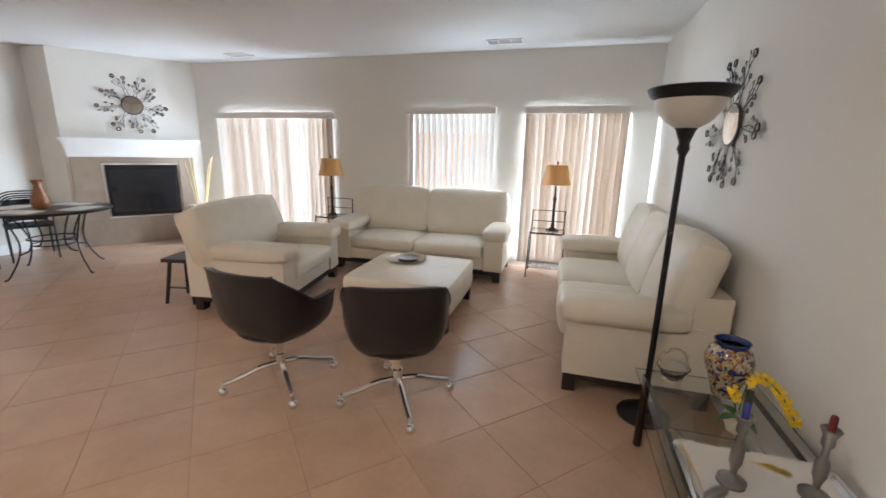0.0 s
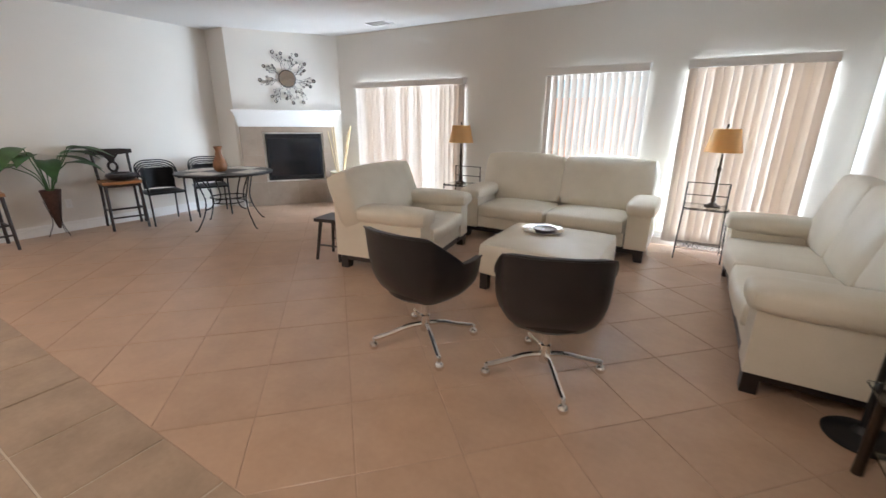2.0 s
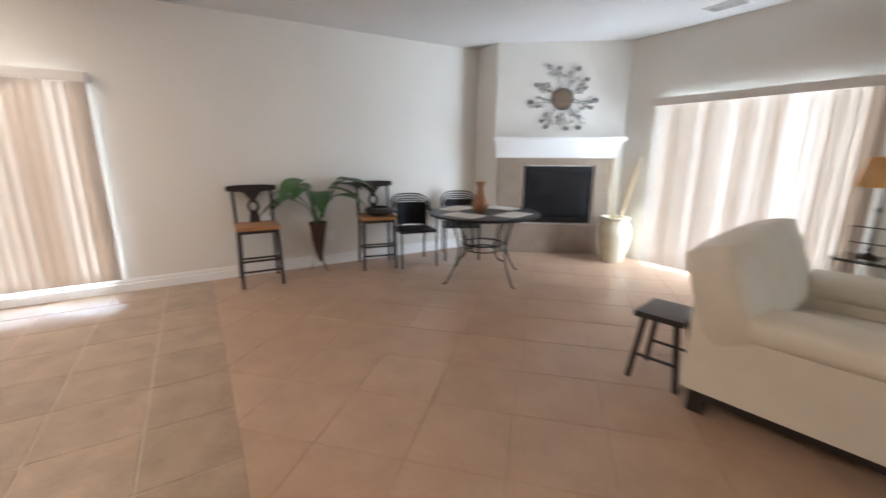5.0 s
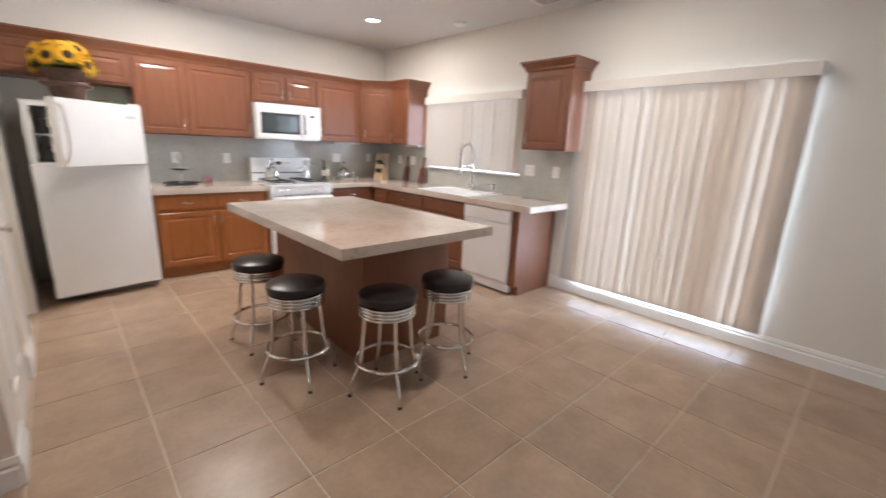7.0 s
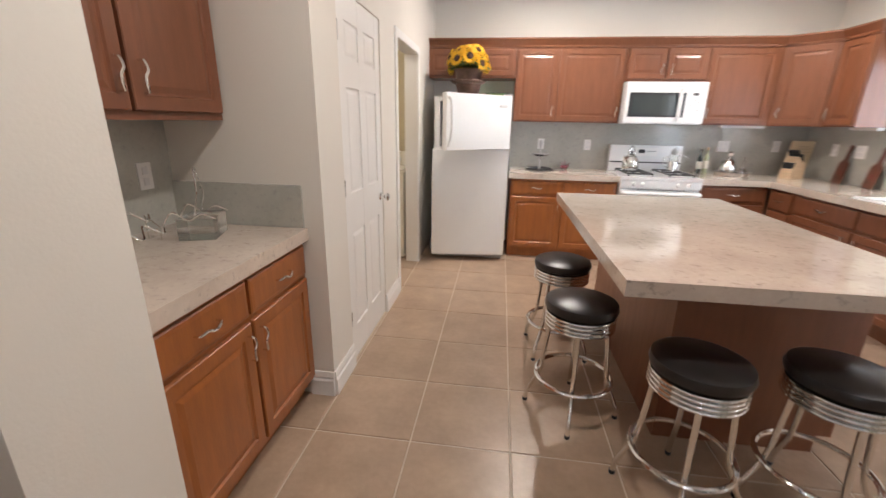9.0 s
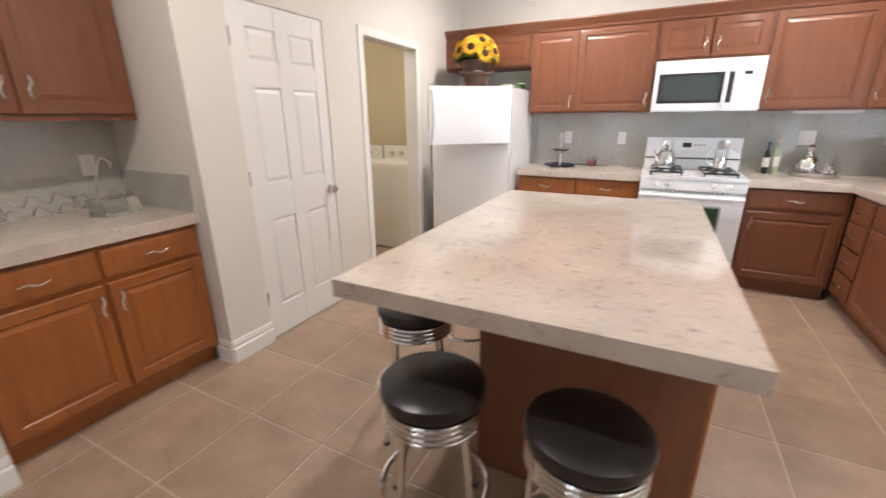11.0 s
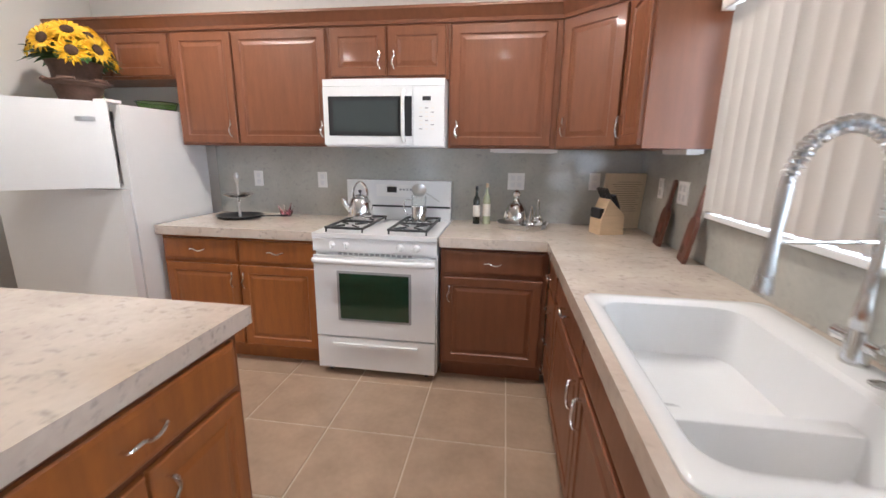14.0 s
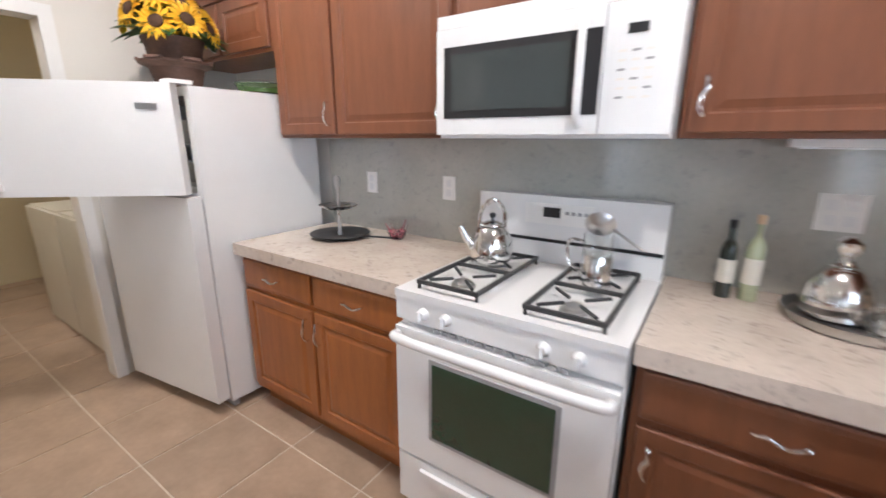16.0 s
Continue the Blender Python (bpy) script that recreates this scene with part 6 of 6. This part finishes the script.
def metal_chair(m, label):
    k = thing("metal_armchair", m, label, "chair", "metal chairs")
    part("seat", soften(B(-0.23, 0.23, -0.22, 0.22, 0.43, 0.455), 0.012, 2), BLACK_METAL, k, smooth=True)
    for sx in (-1, 1):
        part("front_leg", T(curve([(sx * 0.22, -0.22, 0), (sx * 0.22, -0.21, 0.44), (sx * 0.23, -0.2, 0.62), (sx * 0.24, -0.12, 0.67), (sx * 0.24, 0.12, 0.67)], 4), 0.012, 8), BLACK_METAL, k, smooth=True)
        part("back_leg", T([(sx * 0.21, 0.26, 0), (sx * 0.21, 0.21, 0.44)], 0.012, 8), BLACK_METAL, k)
    for zz, s in ((0.86, 0.245), (0.83, 0.235), (0.80, 0.225), (0.775, 0.21)):
        part("back_hoop", T(curve([(-s, 0.05, 0.60 if s > 0.24 else 0.66), (-s * 0.98, 0.17, zz - 0.08), (-s * 0.6, 0.25, zz - 0.01), (0, 0.27, zz), (s * 0.6, 0.25, zz - 0.01), (s * 0.98, 0.17, zz - 0.08), (s, 0.05, 0.60 if s > 0.24 else 0.66)], 5), 0.009, 8), BLACK_METAL, k, smooth=True)
    bm = bmesh.new()
    rows = []
    for zz in (0.47, 0.56, 0.66, 0.755):
        rows.append([bm.verts.new((0.21 * math.sin(t), 0.02 + 0.235 * math.cos(t) + (zz - 0.47) * 0.05, zz)) for t in np.linspace(-1.25, 1.25, 14)])
    for a, b in zip(rows, rows[1:]):
        bridge(bm, a, b, False)
    bmesh.ops.solidify(bm, geom=bm.faces[:], thickness=0.008)
    part("backrest", bm, BLACK_METAL, k, "black mesh backrest", True)


metal_chair(pose(-6.12, 3.21, 0, 0, 0, 80), "black metal armchair with curved hoop back")
metal_chair(pose(-6.12, 3.90, 0, 0, 0, 65), "black metal armchair with curved hoop back")


def counter_chair(m, label):
    k = thing("counter_chair", m, label, "chair", "counter chairs")
    part("seat", soften(B(-0.21, 0.21, -0.20, 0.20, 0.60, 0.635), 0.012, 2), OAK_SEAT, k, "brown oak seat", True)
    part("apron", B(-0.19, 0.19, -0.18, 0.18, 0.565, 0.60), ESPRESSO, k)
    for sx in (-1, 1):
        part("leg", tube(bmesh.new(), [(sx * 0.195, -0.19, 0), (sx * 0.18, -0.175, 0.60)], [0.016, 0.019], 8), ESPRESSO, k, smooth=True)
        part("back_post", tube(bmesh.new(), curve([(sx * 0.195, 0.24, 0), (sx * 0.185, 0.19, 0.40), (sx * 0.185, 0.19, 0.62), (sx * 0.19, 0.23, 0.85), (sx * 0.195, 0.27, 0.99)], 4), 0.017, 8), ESPRESSO, k, smooth=True)
        part("side_stretcher", T([(sx * 0.187, -0.18, 0.26), (sx * 0.187, 0.20, 0.26)], 0.010, 8), ESPRESSO, k)
    for zz, yy in ((0.17, -0.185), (0.28, -0.18), (0.22, 0.21)):
        part("stretcher", T([(-0.187, yy, zz), (0.187, yy, zz)], 0.011, 8), ESPRESSO, k)
    crest = prism(bmesh.new(), [(-0.25, 0.97), (-0.12, 0.955), (0, 0.945), (0.12, 0.955), (0.25, 0.97), (0.25, 1.02), (0.12, 1.03), (0, 1.03), (-0.12, 1.03), (-0.25, 1.02)], 0.255, 0.285)
    part("crest_rail", soften(crest, 0.008, 2), ESPRESSO, k, smooth=True)
    hole = [(0.034 * math.sin(t), 0.80 + 0.045 * math.cos(t)) for t in np.linspace(0, 2 * math.pi, 17)[:-1]]
    rim = [(0.062 * math.sin(t), 0.80 + 0.075 * math.cos(t)) for t in np.linspace(0, 2 * math.pi, 17)[:-1]]
    bm = bmesh.new()
    loops = [[bm.verts.new((x, 0.215 + (z - 0.8) * 0.28 + dy, z)) for x, z in lp] for dy in (-0.009, 0.009) for lp in (rim, hole)]
    for i, j in ((0, 1), (1, 3), (3, 2), (2, 0)):
        bridge(bm, loops[i], loops[j])
    part("splat_ring", bm, ESPRESSO, k)
    for out in ([(-0.055, 0.634), (0.055, 0.634), (0.05, 0.68), (0.038, 0.738), (-0.038, 0.738), (-0.05, 0.68)],
                [(-0.03, 0.866), (0.03, 0.866), (0.045, 0.90), (0.10, 0.965), (-0.10, 0.965), (-0.045, 0.90)]):
        bm = prism(bmesh.new(), out, 0.206, 0.224)
        for v in bm.verts:
            v.co.y += (v.co.z - 0.8) * 0.28
        part("splat", bm, ESPRESSO, k)


counter_chair(pose(-6.28, 1.43, 0, 0, 0, 88), "dark wooden counter chair with oak seat")
counter_chair(pose(-6.26, 2.77, 0, 0, 0, 78), "dark wooden counter chair with a black bowl on its seat")
bb = thing("black_bowl", pose(-6.24, 2.80, 0.636), "shiny black rounded bowl on the chair seat", "bowl")
part("bowl", L([(0.09, 0), (0.15, 0.02), (0.175, 0.055), (0.165, 0.085), (0.12, 0.10), (0.11, 0.095), (0.14, 0.07), (0.0, 0.03)], 32), LEATHER_BLACK, bb, smooth=True)

# palm-like plant in a cone stand
pl = thing("potted_plant", pose(-6.42, 2.10, 0), "broad-leaved green plant in a brown cone stand", "plant")
part("cone", L([(0.012, 0.10), (0.03, 0.16), (0.10, 0.56), (0.105, 0.58), (0.09, 0.58), (0.07, 0.5), (0, 0.48)], 24), WICKER, pl, "dark brown woven cone", True)
for i in range(3):
    a = i * 2.09 + 0.4
    part("stand_leg", T(curve([(0.09 * math.cos(a), 0.09 * math.sin(a), 0.45), (0.05 * math.cos(a), 0.05 * math.sin(a), 0.2), (0.12 * math.cos(a), 0.12 * math.sin(a), 0.01)], 4), 0.005, 6), BLACK_METAL, pl)
rng = random.Random(4)
for i in range(13):
    a = 2 * math.pi * i / 13 + rng.uniform(-0.2, 0.2)
    out = 0.25 if math.cos(a) < 0 else 1
    rad = rng.uniform(0.14, 0.30)
    ex, ey = math.cos(a) * rad * out, math.sin(a) * rad
    zt = rng.uniform(0.84, 1.10)
    part("stem", T(curve([(0, 0, 0.48), (ex * 0.35, ey * 0.35, 0.74), (ex, ey, zt)], 4), 0.006, 6), LEAF, pl, smooth=True)
    lf = bmesh.new()
    d = Vector((math.cos(a) * out * 0.9, math.sin(a) * 1.2 + 1e-3, rng.uniform(0.0, 0.3)))
    leaf_mesh(lf, (ex, ey, zt), d, rng.uniform(0.34, 0.46) * (0.6 if out < 1 and abs(math.sin(a)) < 0.6 else 1), rng.uniform(0.19, 0.25), rng.uniform(0.3, 0.75), 10)
    part("leaf", lf, LEAF, pl, smooth=True)

# small wooden stool
ws = thing("wooden_stool", pose(-2.90, 3.34, 0, 0, 0, 12), "small dark wooden stool behind the armchair", "stool")
part("seat", soften(B(-0.16, 0.12, -0.16, 0.16, 0.415, 0.45), 0.012, 2), ESPRESSO, ws, smooth=True)
for sx in (-1, 1):
    for sy in (-1, 1):
        part("leg", tube(bmesh.new(), [(-0.02 + sx * 0.14, sy * 0.15, 0), (-0.02 + sx * 0.09, sy * 0.11, 0.415)], [0.016, 0.019], 8), ESPRESSO, ws, smooth=True)
for sy in (-1, 1):
    part("stretcher", T([(-0.14, sy * 0.135, 0.16), (0.10, sy * 0.135, 0.16)], 0.010, 8), ESPRESSO, ws)


def metal_stand(m, label):
    k = thing("side_table", m, label, "side table", "metal side tables")
    w, d = 0.20, 0.17
    for sx in (-1, 1):
        for sy in (-1, 1):
            part("leg", T([(sx * (w + 0.02), sy * (d + 0.02), 0), (sx * w, sy * d, 0.56), (sx * w, sy * d, 0.58 if sy < 0 else 0.80)], 0.008, 8), BLACK_METAL, k)
    part("tabletop", soften(B(-w - 0.01, w + 0.01, -d - 0.01, d + 0.01, 0.56, 0.568), 0.002, 1), SMOKED, k)
    for zz in (0.66, 0.795):
        part("back_rail", T([(-w, d, zz), (w, d, zz)], 0.006, 6), BLACK_METAL, k)
    for i in range(7):
        part("lower_bar", T([(-w - 0.012, -d + i * 2 * d / 6, 0.12), (w + 0.012, -d + i * 2 * d / 6, 0.12)], 0.005, 6), BLACK_METAL, k)
    for sy in (-1, 1):
        part("rail", T([(-w, sy * d, 0.55), (w, sy * d, 0.55)], 0.007, 6), BLACK_METAL, k)


def table_lamp(m, label):
    k = thing("table_lamp", m, label, "table lamp", "table lamps")
    part("base", L([(0.075, 0), (0.078, 0.012), (0.05, 0.025), (0.02, 0.05), (0.026, 0.075), (0.016, 0.10), (0.014, 0.36), (0.024, 0.39), (0.012, 0.42), (0.008, 0.56)], 24), BRONZE, k, smooth=True)
    part("shade", L([(0.17, 0.57), (0.12, 0.80), (0.118, 0.80), (0.168, 0.572)], 36), SHADE, k, "golden yellow fabric shade", True)
    part("finial", L([(0.006, 0.56), (0.004, 0.80), (0.012, 0.82), (0.008, 0.84), (0, 0.85)], 12), BRONZE, k, smooth=True)
    part("spider", T([(-0.118, 0, 0.795), (0.118, 0, 0.795)], 0.003, 6), BRONZE, k)


metal_stand(pose(0.44, 5.46, 0, 0, 0, 0), "thin black metal side table with glass top")
table_lamp(pose(0.50, 5.47, 0.5685), "bronze table lamp with golden yellow shade")
metal_stand(pose(-2.55, 5.50, 0, 0, 0, 0), "thin black metal side table beside the sofa")
table_lamp(pose(-2.58, 5.50, 0.5685), "bronze table lamp with golden yellow shade")
cord = tagged(part("lamp_cord", T(curve([(1.10, 2.78, 0.006), (1.3, 2.5, 0.006), (1.42, 2.1, 0.006), (1.5, 1.9, 0.006), (1.57, 1.85, 0.10), (1.575, 1.85, 0.30)], 6), 0.004, 6), BLACK), "thin black lamp cord running to the wall", "cord")
outlet(pose(XE - 0.0005, 1.85, 0.32, 0, 0, -90), "white wall outlet behind the glass table")


# ---- floor tiles, last ----
def clip(poly, inside, cut):
    out = []
    for i, p in enumerate(poly):
        q = poly[(i + 1) % len(poly)]
        if inside(p):
            out.append(p)
        if inside(p) != inside(q):
            out.append(cut(p, q))
    return out


def clip_rect(poly, x0, x1, y0, y1):
    for ax, lim, sg in ((0, x0, 1), (0, x1, -1), (1, y0, 1), (1, y1, -1)):
        def inside(p):
            return sg * (p[ax] - lim) >= -1e-9

        def cut(p, q):
            t = (lim - p[ax]) / (q[ax] - p[ax])
            return (p[0] + (q[0] - p[0]) * t, p[1] + (q[1] - p[1]) * t)
        poly = clip(poly, inside, cut)
        if len(poly) < 3:
            return []
    return poly


def area_of(poly):
    return abs(sum(p[0] * q[1] - q[0] * p[1] for p, q in zip(poly, poly[1:] + poly[:1]))) / 2


def lay_tiles(parent, ox, oy, turn, size, gap, rect, material, z=0.0):
    """Square tiles on a turned grid, cut at the edges of rect."""
    c, s = math.cos(turn), math.sin(turn)
    h = (size - gap) / 2
    shared = None
    for i in range(-30, 31):
        for j in range(-30, 31):
            u, v = (i + 0.5) * size, (j + 0.5) * size
            x, y = ox + c * u - s * v, oy + s * u + c * v
            if not (rect[0] - 0.4 < x < rect[1] + 0.4 and rect[2] - 0.4 < y < rect[3] + 0.4):
                continue
            poly = [(x + c * a - s * b, y + s * a + c * b) for a, b in ((-h, -h), (h, -h), (h, h), (-h, h))]
            cutp = clip_rect(poly, *rect)
            if len(cutp) < 3 or area_of(cutp) < 4e-4:
                continue
            whole = abs(area_of(cutp) - area_of(poly)) < 1e-6
            if whole and shared:
                ob = new("tile", shared)
                ob.parent = parent
                ob.matrix_basis = pose(x, y, z)
                continue
            bm = bmesh.new()
            loc = [(p[0] - x, p[1] - y) for p in cutp]
            cx, cy = sum(p[0] for p in loc) / len(loc), sum(p[1] for p in loc) / len(loc)
            low = [bm.verts.new((p[0], p[1], -0.01)) for p in loc]
            rim = [bm.verts.new((p[0], p[1], -0.0015)) for p in loc]
            top = [bm.verts.new((cx + (p[0] - cx) * 0.988, cy + (p[1] - cy) * 0.988, 0)) for p in loc]
            bridge(bm, low, rim)
            bridge(bm, rim, top)
            bm.faces.new(top)
            ob = part("tile", bm, material, parent)
            ob.matrix_basis = pose(x, y, z)
            if whole:
                shared = ob.data


lay_tiles(floor_kitchen, -3.937, -0.826, 0.0, 0.457, 0.008, (XW, XD, YS, YL), K_TILE)
lay_tiles(floor_kitchen, -3.937, -0.826, 0.0, 0.457, 0.008, (XD, XE, -0.25, YL), K_TILE)
lay_tiles(floor_kitchen, -3.937, -0.826, 0.0, 0.457, 0.008, (XD, 0.35, YS, -2.78), K_TILE)
lay_tiles(floor_kitchen, -3.937, -0.826, 0.0, 0.457, 0.008, (XD, -1.8, -1.55, -0.58), K_TILE)
lay_tiles(floor_living, 0.24, 2.93, math.pi / 4, 0.47, 0.004, (XW, XE, YL + 0.004, YN), L_TILE)
